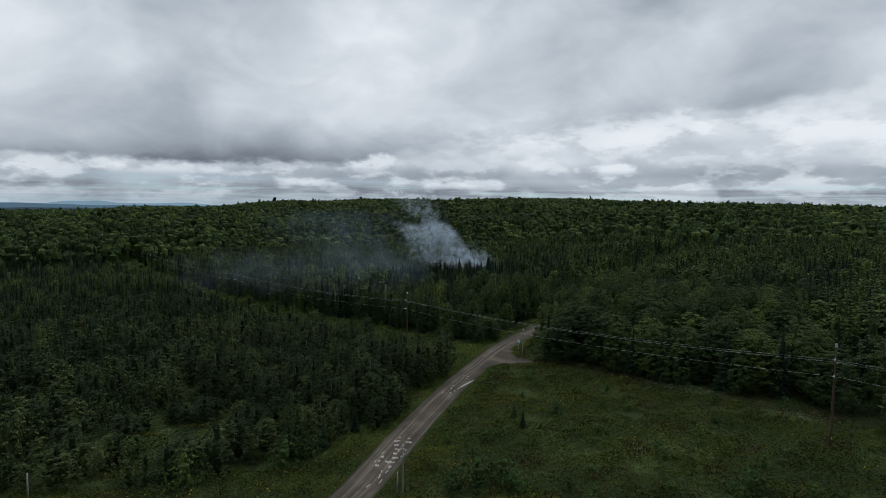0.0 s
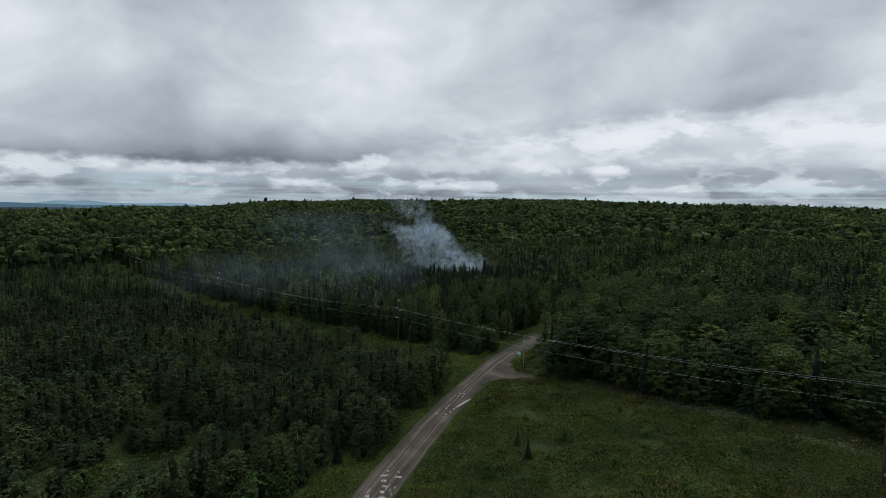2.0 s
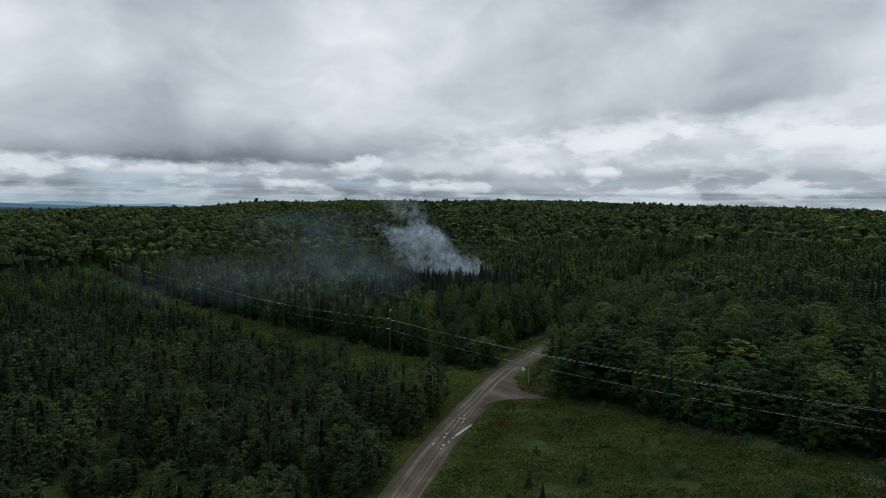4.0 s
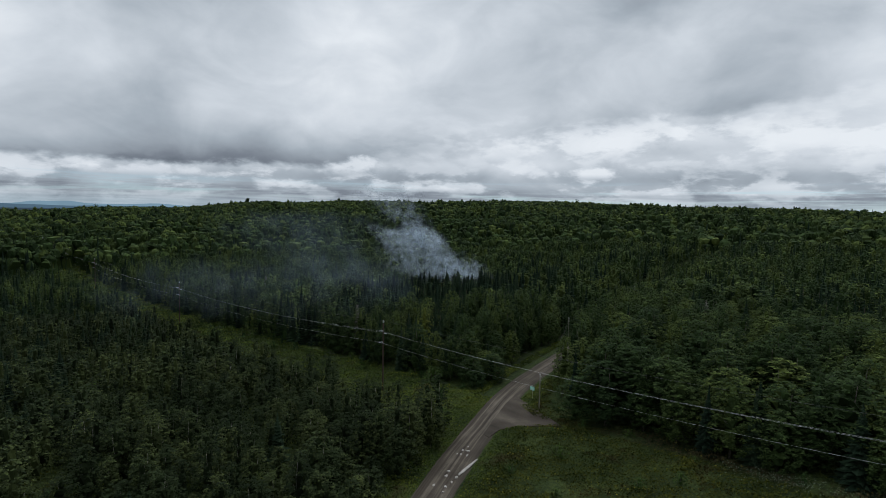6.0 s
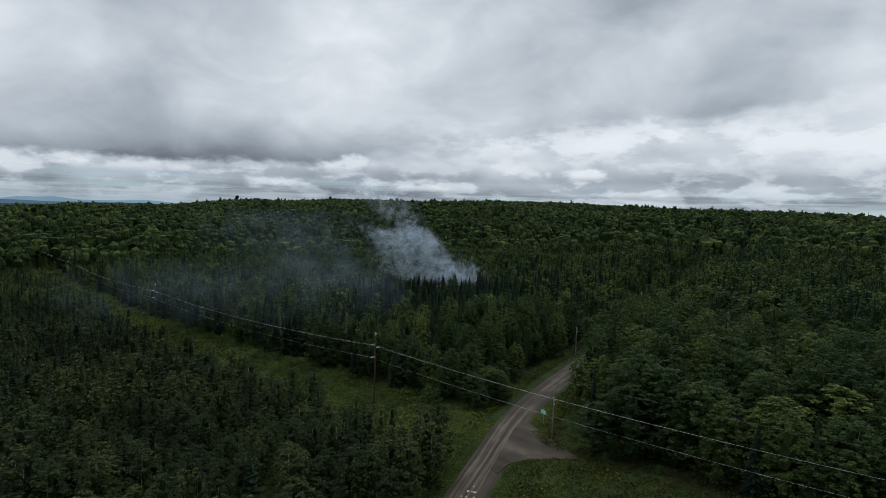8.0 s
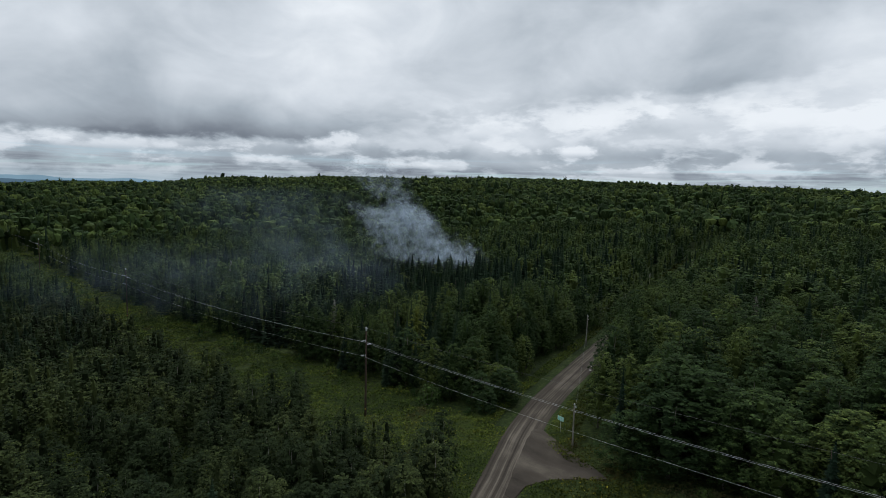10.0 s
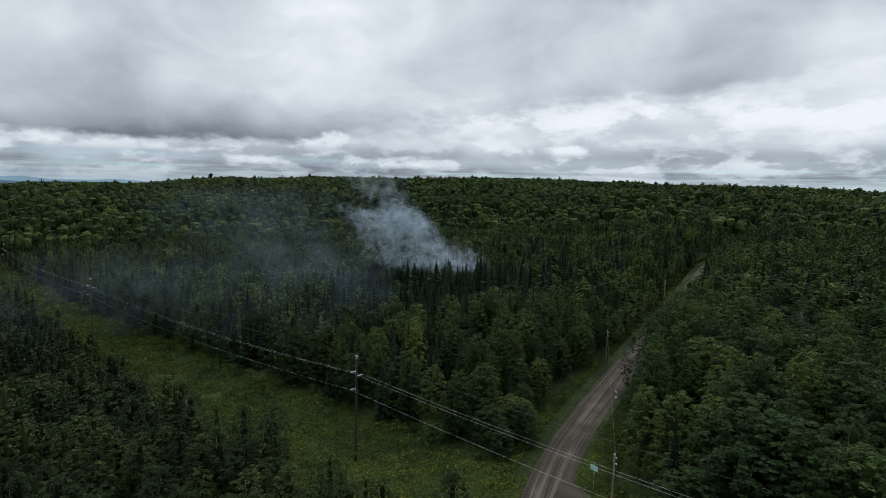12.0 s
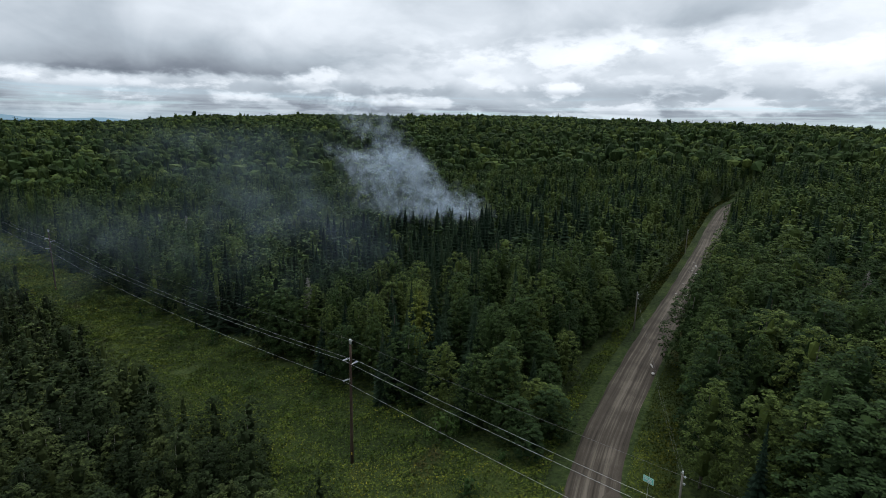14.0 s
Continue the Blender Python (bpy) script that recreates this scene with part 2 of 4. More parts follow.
MEADOW, SOIL, GRAVEL = ground_cover(), soil(), gravel()
BARK_GREY = bark("grey_bark", (0.05, 0.042, 0.034), (0.17, 0.155, 0.135), (8, 8, 2))
BARK_BIRCH = bark("birch_bark", (0.06, 0.055, 0.05), (0.42, 0.40, 0.37), (3, 3, 9))
BARK_SPRUCE = bark("spruce_bark", (0.035, 0.027, 0.021), (0.10, 0.08, 0.062), (8, 8, 2))
DEADWOOD = bark("dead_wood", (0.09, 0.082, 0.074), (0.20, 0.185, 0.17), (9, 9, 2))
POLE_BROWN = bark("treated_pole", (0.034, 0.025, 0.020), (0.095, 0.066, 0.050), (20, 20, 0.8))
POLE_GREY = bark("weathered_pole", (0.13, 0.118, 0.10), (0.27, 0.25, 0.225), (20, 20, 0.8))
STEEL = plain("galvanised_steel", (0.50, 0.52, 0.53), 0.45, 0.7, 0.12)
CERAMIC = plain("grey_insulator", (0.42, 0.44, 0.46), 0.3, 0.0, 0.1)
CABLE = plain("aluminium_cable", (0.40, 0.41, 0.42), 0.5, 0.3, 0.05)
DARK_CABLE = plain("dark_cable", (0.14, 0.14, 0.145), 0.6, 0.0, 0.1)
SIGN_GREEN = plain("green_sign_sheet", (0.20, 0.62, 0.53), 0.4, 0.0, 0.08)
SIGN_WHITE = plain("white_sign_print", (0.75, 0.78, 0.76), 0.45, 0.0, 0.05)
YELLOW = plain("yellow_tag", (0.62, 0.42, 0.05), 0.5, 0.0, 0.1)
STONE = plain("pale_stone", (0.34, 0.33, 0.31), 0.85, 0.0, 0.25)


def water():
    m, N, b = material("puddle_water", 0.06, 0.5)
    p = N.put("ShaderNodeNewGeometry").outputs["Position"]
    N.join(N.ramp(N.noise(p, 1.2, 3.0), (0.3, (0.26, 0.245, 0.22)), (0.7, (0.36, 0.345, 0.32))), b.inputs["Base Color"])
    b.inputs["IOR"].default_value = 1.33
    return m


def smoke_matter(name, cover, colour, grain):
    """Thin smoke: each puff is densest in its middle and torn into wisps."""
    m, N, b = material(name, 1.0, 0.0)
    b.inputs["Base Color"].default_value = (*colour, 1)
    tr = N.put("ShaderNodeBsdfTranslucent")
    tr.inputs[0].default_value = (*colour, 1)
    mx, thin = N.put("ShaderNodeMixShader"), N.put("ShaderNodeMixShader")
    N.join(b.outputs[0], mx.inputs[1])
    N.join(tr.outputs[0], mx.inputs[2])
    p = N.put("ShaderNodeNewGeometry").outputs["Position"]
    torn = N.span(N.noise(p, grain, 4.0, 0.6, 0.8), 0.30, 0.66)
    N.join(N.math("MULTIPLY", N.math("MULTIPLY", N.math("POWER", N.field("thickness"), 1.3), torn), cover), thin.inputs[0])
    N.join(N.put("ShaderNodeBsdfTransparent").outputs[0], thin.inputs[1])
    N.join(mx.outputs[0], thin.inputs[2])
    N.join(thin.outputs[0], m.node_tree.nodes["Material Output"].inputs[0])
    return m


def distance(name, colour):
    """Far country: a plain glowing backdrop, the haze of kilometres of air put into its colour."""
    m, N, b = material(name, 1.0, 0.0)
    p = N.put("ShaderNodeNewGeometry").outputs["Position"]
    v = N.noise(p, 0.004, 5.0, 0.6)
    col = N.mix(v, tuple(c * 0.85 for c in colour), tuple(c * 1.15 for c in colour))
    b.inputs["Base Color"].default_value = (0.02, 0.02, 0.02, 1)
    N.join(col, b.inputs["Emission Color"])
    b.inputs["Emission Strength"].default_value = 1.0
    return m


WATER = water()
SMOKE = smoke_matter("thick_smoke", 0.12, (0.60, 0.71, 0.82), 0.22)
VEIL = smoke_matter("thin_smoke", 0.012, (0.50, 0.65, 0.80), 0.07)
rng = np.random.default_rng(7)


# ---------------------------------------------------------------- plan of the land
def smooth(a, b, x):
    t = np.clip((np.asarray(x, float) - a) / (b - a), 0, 1)
    return t * t * (3 - 2 * t)


RIDGE_AT = [-60, -39, -26, -16, -5, 5, 25, 38, 60]
RIDGE_Z = [6, 14, 25, 35, 44, 48, 43, 36, 28]


def land(x, y):
    """Height of the ground."""
    x, y = np.asarray(x, float), np.asarray(y, float)
    zx = np.where(x < 0, 90 * np.tanh(x / 90), 250 * np.tanh(x / 250)) * 0.06
    z = zx - 1.5 * np.tanh(y / 100)
    far = np.hypot(x - 10, y + 159)
    bearing = np.degrees(np.arctan2(x - 10, y + 159))
    crest = np.interp(bearing, RIDGE_AT, RIDGE_Z)
    rise = smooth(230, 1150, far)
    z = z * (1 - rise) + crest * rise
    z = z * (1 - smooth(1150, 2300, far)) + 2.0 * smooth(1150, 2300, far)
    bumps = 2.6 * np.sin(x / 83 + 1.3) * np.cos(y / 97) + 1.8 * np.sin(x / 41 + y / 57)
    return z + bumps * smooth(250, 500, far)


ROAD = np.array([(-75, -240), (-38, -165), (-17, -120), (-7, -100), (-1.1, -88), (3.4, -71.5), (10.6, -48.5), (15.6, -35.0), (21.8, -20.5), (25.9, -10.2), (30.3, -2.3), (39.2, 11.0), (53.5, 31.2), (78.2, 64.9), (98.1, 92.7), (128.0, 135.2), (145.6, 159.2), (184, 194), (240, 240)], float)


def along_road(s):
    """Smooth points of the road's middle line, at the lengths s."""
    seg = np.r_[0, np.cumsum(np.hypot(*np.diff(ROAD, axis=0).T))]
    fine = np.arange(0, seg[-1], 1.0)
    p = np.stack([np.interp(fine, seg, ROAD[:, i]) for i in (0, 1)], 1)
    for _ in range(60):
        p[1:-1] = 0.25 * p[:-2] + 0.5 * p[1:-1] + 0.25 * p[2:]
    return np.stack([np.interp(s, fine, p[:, i]) for i in (0, 1)], -1)


ROAD_LINE = along_road(np.arange(0, 560, 1.5))


def road_off(x, y):
    """Signed distance from the road's middle, positive on its right-hand side going up."""
    q = np.stack([np.ravel(x), np.ravel(y)], 1)
    best, sign = np.full(len(q), 1e9), np.ones(len(q))
    for a, b in zip(ROAD_LINE[:-4:4], ROAD_LINE[4::4]):
        ab = b - a
        t = np.clip((q - a) @ ab / (ab @ ab), 0, 1)
        d = q - a - t[:, None] * ab
        r = np.hypot(d[:, 0], d[:, 1])
        near = r < best
        best[near] = r[near]
        sign[near] = np.sign(ab[1] * d[near, 0] - ab[0] * d[near, 1])
    return (best * sign).reshape(np.shape(x))


LINE_DIR, LINE_SIDE = np.array((-0.69, 0.725)), np.array((0.725, 0.69))


def line_off(x, y):
    """Distance from the row of pylons, positive towards the forest."""
    return LINE_SIDE[0] * x + LINE_SIDE[1] * y


def lump(x, y, size, seed):
    """Cheap smooth noise between about -1 and 1."""
    a = seed * 1.7
    x, y = np.asarray(x, float) / size, np.asarray(y, float) / size
    return 0.5 * (np.sin(x * 2.1 + a + 1.3 * np.sin(y * 1.7 + a)) + np.cos(y * 2.4 - a + 1.1 * np.sin(x * 1.9 - 2 * a)))


# ---------------------------------------------------------------- mesh helpers
def mesh_of(name, verts, faces, mat, tint=None, smooth_shade=False):
    """A mesh from arrays: verts (n, 3), faces (m, 3) or (m, 4)."""
    verts, faces = np.asarray(verts, np.float32), np.asarray(faces, np.int32)
    me = bpy.data.meshes.new(name)
    me.vertices.add(len(verts))
    me.vertices.foreach_set("co", verts.ravel())
    k = faces.shape[1]
    me.loops.add(faces.size)
    me.loops.foreach_set("vertex_index", faces.ravel())
    me.polygons.add(len(faces))
    me.polygons.foreach_set("loop_start", np.arange(0, faces.size, k, dtype=np.int32))
    me.polygons.foreach_set("loop_total", np.full(len(faces), k, np.int32))
    if tint is not None:
        me.attributes.new("tint", "FLOAT", "FACE").data.foreach_set("value", np.asarray(tint, np.float32))
    me.update(calc_edges=True)
    me.polygons.foreach_set("use_smooth", np.full(len(faces), smooth_shade))
    me.materials.append(mat)
    return me


def part(name, bm, mat, parent=None, label=""):
    """Links a bmesh or a mesh as one object under a thing or a part."""
    if isinstance(bm, bmesh.types.BMesh):
        me = bpy.data.meshes.new(name)
        bm.to_mesh(me)
        bm.free()
        me.materials.append(mat)
    else:
        me = bm
    ob = new(name, me)
    ob.parent = parent
    return tagged(ob, label)


def tube(points, radii, sides=8):
    """Arrays of a tapered tube along points."""
    pts = np.asarray(points, float)
    rad = np.broadcast_to(radii, len(pts))
    d = np.gradient(pts, axis=0)
    d /= np.linalg.norm(d, axis=1)[:, None]
    ref = np.where(np.abs(d[:, 2:3]) > 0.9, np.array([[1.0, 0, 0]]), np.array([[0, 0, 1.0]]))
    u = np.cross(d, ref)
    u /= np.linalg.norm(u, axis=1)[:, None]
    v = np.cross(d, u)
    a = np.arange(sides) * 2 * np.pi / sides
    ring = pts[:, None] + rad[:, None, None] * (np.cos(a)[None, :, None] * u[:, None] + np.sin(a)[None, :, None] * v[:, None])
    verts = ring.reshape(-1, 3)
    i, j = np.meshgrid(np.arange(len(pts) - 1), np.arange(sides), indexing="ij")
    k = (j + 1) % sides
    quads = np.stack([i * sides + j, i * sides + k, (i + 1) * sides + k, (i + 1) * sides + j], -1).reshape(-1, 4)
    tri = np.concatenate([quads[:, [0, 1, 2]], quads[:, [0, 2, 3]]])
    n = len(verts)
    verts = np.r_[verts, [pts[0], pts[-1]]]
    caps = [(n, (m + 1) % sides, m) for m in range(sides)] + [(n + 1, n - sides + m, n - sides + (m + 1) % sides) for m in range(sides)]
    return verts, np.r_[tri, np.array(caps)]


def fuse(pieces):
    """Joins arrays of (verts, faces)."""
    vs, fs, n = [], [], 0
    for v, f in pieces:
        vs.append(v)
        fs.append(np.asarray(f) + n)
        n += len(v)
    return np.concatenate(vs), np.concatenate(fs)


def unit(v):
    return v / np.maximum(np.linalg.norm(v, axis=-1, keepdims=True), 1e-9)


def leaf_tris(centres, normals, size, r, long=1.5):
    """One kite of two triangles at each centre."""
    n = len(centres)
    up = unit(normals)
    side = unit(np.cross(up, unit(r.normal(size=(n, 3)))))
    ahead = np.cross(up, side)
    s = (size * r.uniform(0.65, 1.35, n))[:, None]
    p = np.stack([centres - ahead * s * long * 0.5, centres + side * s * 0.5 - up * s * 0.12, centres + ahead * s * long * 0.5 - up * s * 0.1, centres - side * s * 0.5 - up * s * 0.12], 1)
    k = np.arange(n)[:, None] * 4
    return p.reshape(-1, 3), np.concatenate([k + [0, 1, 2], k + [0, 2, 3]])


def single_tris(centres, normals, size, r):
    n = len(centres)
    up = unit(normals)
    side = unit(np.cross(up, unit(r.normal(size=(n, 3)))))
    ahead = np.cross(up, side)
    s = (np.asarray(size) * r.uniform(0.7, 1.3, n))[:, None]
    p = np.stack([centres - side * s * 0.55 - ahead * s * 0.4, centres + side * s * 0.55 - ahead * s * 0.4, centres + ahead * s * 0.75], 1)
    return p.reshape(-1, 3), np.arange(3 * n).reshape(-1, 3)


def ball(level=1):
    bm = bmesh.new()
    bmesh.ops.create_icosphere(bm, subdivisions=level, radius=1.0)
    v = np.array([q.co[:] for q in bm.verts])
    f = np.array([[q.index for q in t.verts] for t in bm.faces])
    bm.free()
    return v, f


BALLS = {1: ball(1), 2: ball(2)}


def crown_broad(r, h, w, base, lobes, each, leaf, cores=6, core_level=1, point=0.55):
    """A broadleaf crown: boughs of leaves set all round an uneven, egg-shaped head, with dark gaps between them."""
    hh = h - base

    def reach(t):
        dome = np.sqrt(np.clip(1 - (np.where(t > 0.34, (t - 0.34) / 0.68, (0.34 - t) / 0.46)) ** 2, 0.02, 1))
        cone = np.clip(1.04 - t, 0, 1) ** 0.8 * np.minimum(1, 0.55 + 2 * t)
        return (1 - point) * dome + point * cone

    lean = r.normal(0, 0.05 * w, 2)
    t = (np.arange(lobes) + r.uniform(0, 1, lobes)) / lobes
    t = 1 - (1 - t) ** 0.85
    ang = r.uniform(0, 6.28) + np.arange(lobes) * 2.4 + r.normal(0, 0.35, lobes)
    wide = reach(t) * (1 + 0.16 * np.sin(2 * ang + r.uniform(0, 6)) + r.normal(0, 0.09, lobes))
    lr = w * (0.60 / math.sqrt(lobes) + 0.02 + 0.03 * reach(t)) * r.uniform(0.7, 1.35, lobes)
    rad = np.maximum(0.5 * w * wide - 0.55 * lr, 0.0)
    c = np.stack([np.cos(ang) * rad + lean[0] * t, np.sin(ang) * rad + lean[1] * t, base + hh * t - lr * 0.35], 1)
    bv, bf = BALLS[core_level]
    out = []
    for k in range(cores):
        f = (k + 0.5) / cores
        size = 0.5 * w * 0.32 * float(reach(np.array(f)))
        v = bv * np.array([size, size, max(0.7 * size, 0.62 * hh / cores)]) * (1 + 0.22 * r.normal(size=(len(bv), 1)))
        v = v + np.array([lean[0] * f, lean[1] * f, base + hh * (0.02 + 0.86 * f)])
        v[:, 2] = np.minimum(v[:, 2], h - 0.08 * hh)
        out.append((v, bf))
    k = np.repeat(np.arange(lobes), each)
    axis = np.array([lean[0], lean[1], base + hh * 0.30])
    outward = unit((c[k] - axis) * np.array([1, 1, 0.8]))
    d = unit(r.normal(size=(len(k), 3)) + 0.75 * outward + np.array([0, 0, 0.45]))
    q = c[k] + d * (lr[k] * r.uniform(0.72, 1.08, len(k)))[:, None] * np.array([1, 1, 0.72])
    out.append(single_tris(q, 0.75 * d + 0.35 * outward + 0.33 * r.normal(size=d.shape) + np.array([0, 0, 0.35]), leaf, r))
    return fuse(out)


def crown_far(r, h, w, heads, flecks):
    """A crown seen from hundreds of metres: a few lumpy heads grown together, ragged with leaf clumps."""
    bv, bf = BALLS[1]
    out = []
    for k in range(heads):
        a, size = r.uniform(0, 6.28), w * (0.5 if k == 0 else r.uniform(0.24, 0.36))
        away = 0.0 if k == 0 else w * r.uniform(0.2, 0.34)
        top = h if k == 0 else h * r.uniform(0.80, 0.97)
        v = bv * (1 + 0.24 * r.normal(size=(len(bv), 1))) * np.array([size, size, size * r.uniform(0.9, 1.5)])
        out.append((v + np.array([math.cos(a) * away, math.sin(a) * away, top - v[:, 2].max()]), bf))
    trunk = np.array([(0.3 * w, 0, 0), (-0.15 * w, 0.26 * w, 0), (-0.15 * w, -0.26 * w, 0), (0, 0, h * 0.8)])
    out.append((trunk * np.array([1.2, 1.2, 1]), np.array([(0, 1, 3), (1, 2, 3), (2, 0, 3)])))
    d = unit(r.normal(size=(flecks, 3)) + np.array([0, 0, 0.55]))
    q = np.array([0, 0, h - 0.5 * w]) + d * 0.52 * w * r.uniform(0.9, 1.15, (flecks, 1))
    out.append(single_tris(q, d + 0.3 * r.normal(size=d.shape), 0.24 * w, r))
    return fuse(out)


def crown_spruce(r, h, w, base, whorls, arms, fine=True):
    """A narrow conifer: whorls of drooping boughs that shorten to a spire."""
    out = []
    for i in range(whorls):
        f = i / (whorls - 1)
        z = base + (h - base) * (0.02 + 0.93 * f ** 0.92)
        length = 0.5 * w * (1 - f) ** 1.05 * r.uniform(0.8, 1.15) + 0.12
        n = max(4, int(arms * (1 - 0.5 * f)))
        a = r.uniform(0, 6.28) + np.arange(n) * 2 * np.pi / n + r.normal(0, 0.2, n)
        ln = length * r.uniform(0.7, 1.2, n)
        d = np.stack([np.cos(a), np.sin(a), np.zeros(n)], 1)
        s = np.stack([-np.sin(a), np.cos(a), np.zeros(n)], 1)
        root = np.array([0, 0, z]) + 0 * d
        droop = ln * r.uniform(0.18, 0.5, n)
        tip = root + d * ln[:, None] - np.array([0, 0, 1]) * droop[:, None]
        wide = (ln * r.uniform(0.16, 0.26, n) + 0.05)[:, None]
        mid = root * 0.45 + tip * 0.55
        lift = np.array([0, 0, 1]) * (0.10 * ln + 0.05)[:, None]
        k = np.arange(n)[:, None]
        if fine:
            v = np.concatenate([root + lift, mid + s * wide - lift, tip, mid - s * wide - lift, mid + lift])
            o = np.arange(5) * n
            f3 = np.concatenate([k + [o[0], o[1], o[4]], k + [o[1], o[2], o[4]], k + [o[2], o[3], o[4]], k + [o[3], o[0], o[4]]])
        else:
            v = np.concatenate([root + lift, mid + s * wide * 1.3 - lift, tip, mid - s * wide * 1.3 - lift])
            o = np.arange(4) * n
            f3 = np.concatenate([k + [o[0], o[1], o[2]], k + [o[0], o[2], o[3]]])
        out.append((v, f3))
    a = np.arange(7) * 2 * np.pi / 7
    for lo, hi, wide in ((0.0, 0.58, 0.36), (0.32, 0.84, 0.26), (0.60, 0.98, 0.15)):
        rim = np.c_[np.cos(a), np.sin(a), np.zeros(7)] * (0.5 * w * wide * 1.6 * r.uniform(0.8, 1.2, 7))[:, None]
        rim[:, 2] = base + (h - base) * (lo + r.uniform(-0.03, 0.03, 7))
        out.append((np.r_[rim, [(0, 0, base + (h - base) * hi)]], np.array([(j, (j + 1) % 7, 7) for j in range(7)])))
    top = np.array([(0.09, 0, h - 0.9), (-0.05, 0.08, h - 0.9), (-0.05, -0.08, h - 0.9), (0, 0, h)])
    out.append((top, np.array([(0, 1, 3), (1, 2, 3), (2, 0, 3)])))
    return fuse(out)


def trunk_of(r, h, rad, limbs, base, spread):
    z = np.linspace(-0.4, h * 0.93, 4)
    pts = np.stack([0.02 * h * np.sin(z / h * 3 + r.uniform(0, 6)) * z / h, 0.02 * h * np.cos(z / h * 2.6) * z / h, z], 1)
    out = [tube(pts, rad * np.linspace(1.1, 0.12, 4), 5)]
    for _ in range(limbs):
        f = r.uniform(base / h, 0.8)
        a = r.uniform(0, 6.28)
        ln = spread * (1.05 - f) * r.uniform(0.6, 1.1)
        root = np.array([np.interp(f * h, z, pts[:, i]) for i in range(3)])
        q = np.array([root, root + ln * 0.5 * np.array([np.cos(a), np.sin(a), 0.6]), root + ln * np.array([np.cos(a), np.sin(a), 1.0])])
        out.append(tube(q, rad * np.array([0.4, 0.25, 0.08]) * (1.1 - f), 3))
    return fuse(out)


# ---------------------------------------------------------------- ground, road, distance
def spread_axis(lo, hi, step, far, grow=1.16):
    mid = np.arange(lo, hi + 0.1, step)
    out, d, p = [], step, 0.0
    while p < far:
        d *= grow
        p += d
        out.append(p)
    out = np.array(out)
    return np.r_[(lo - out)[::-1], mid, hi + out]


def build_ground():
    xs, ys = spread_axis(-150, 170, 3.0, 4700), spread_axis(-170, 200, 3.0, 4600)
    X, Y = np.meshgrid(xs, ys)
    Z = land(X, Y)
    near = smooth(300, 200, np.hypot(X, Y))
    Z = Z + near * 0.22 * lump(X, Y, 6.0, 3) * smooth(5, 9, np.abs(road_off(X, Y)))
    nx, ny = len(xs), len(ys)
    i, j = np.meshgrid(np.arange(ny - 1), np.arange(nx - 1), indexing="ij")
    q = np.stack([i * nx + j, i * nx + j + 1, (i + 1) * nx + j + 1, (i + 1) * nx + j], -1).reshape(-1, 4)
    me = mesh_of("ground", np.stack([X, Y, Z], -1).reshape(-1, 3), q, SOIL, smooth_shade=True)
    tagged(new("ground", me), "gently rolling green ground under meadow and forest", "ground", kind="structure")


def build_road():
    line = along_road(np.arange(0, 556, 1.5))
    side = np.array([-3.2, -2.4, -1.8, -1.2, -0.3, 0.4, 1.1, 1.9, 2.75, 3.6])
    drop = np.array([-0.35, 0.06, 0.10, 0.055, 0.13, 0.13, 0.06, 0.10, 0.05, -0.35])
    d = unit(np.gradient(line, axis=0))
    right = np.stack([d[:, 1], -d[:, 0]], 1)
    n, k = len(line), len(side)
    s = np.arange(n) * 1.5
    ragged = 1 + 0.03 * np.sin(s * 0.11)[:, None] + 0.02 * np.sin(s * 0.43 + 1)[:, None]
    off = side[None] * np.where(np.abs(side)[None] > 2.5, ragged, 1)
    off = np.where(off > 0, off * (1 - 0.2 * smooth(-22, 8, line[:, 1]))[:, None], off * (1 + 0.12 * smooth(-10, 8, line[:, 1]))[:, None])
    P = line[:, None] + right[:, None] * off[..., None]
    Z = land(line[:, 0], line[:, 1])[:, None] + 0.12 + drop[None] + 0.015 * rng.normal(size=(n, k))
    i, j = np.meshgrid(np.arange(n - 1), np.arange(k - 1), indexing="ij")
    q = np.stack([i * k + j, i * k + j + 1, (i + 1) * k + j + 1, (i + 1) * k + j], -1).reshape(-1, 4)
    me = mesh_of("road", np.concatenate([P, Z[..., None]], -1).reshape(-1, 3), q, GRAVEL, smooth_shade=True)
    me.attributes.new("across", "FLOAT", "POINT").data.foreach_set("value", np.tile(side, n).astype(np.float32))
    me.attributes.new("along", "FLOAT", "POINT").data.foreach_set("value", np.repeat(s, k).astype(np.float32))
    tagged(new("road", me), "unpaved grey-brown gravel road with worn wheel tracks", "road", kind="structure")


DRIVEWAY = np.array([(20.5, -29.5), (22.6, -26.6), (26, -25.4), (29.5, -25.6), (33.5, -26.2), (33.2, -24.6), (30.8, -22.4), (29.2, -19.5), (28.4, -15.5), (28.6, -9.5), (21.5, -14), (17.5, -25)], float)


def inside(poly, x, y):
    x, y = np.asarray(x, float), np.asarray(y, float)
    hit = np.zeros(x.shape, bool)
    for (x0, y0), (x1, y1) in zip(poly, np.roll(poly, -1, axis=0)):
        hit ^= ((y0 > y) != (y1 > y)) & (x < (x1 - x0) * (y - y0) / (y1 - y0 + 1e-12) + x0)
    return hit


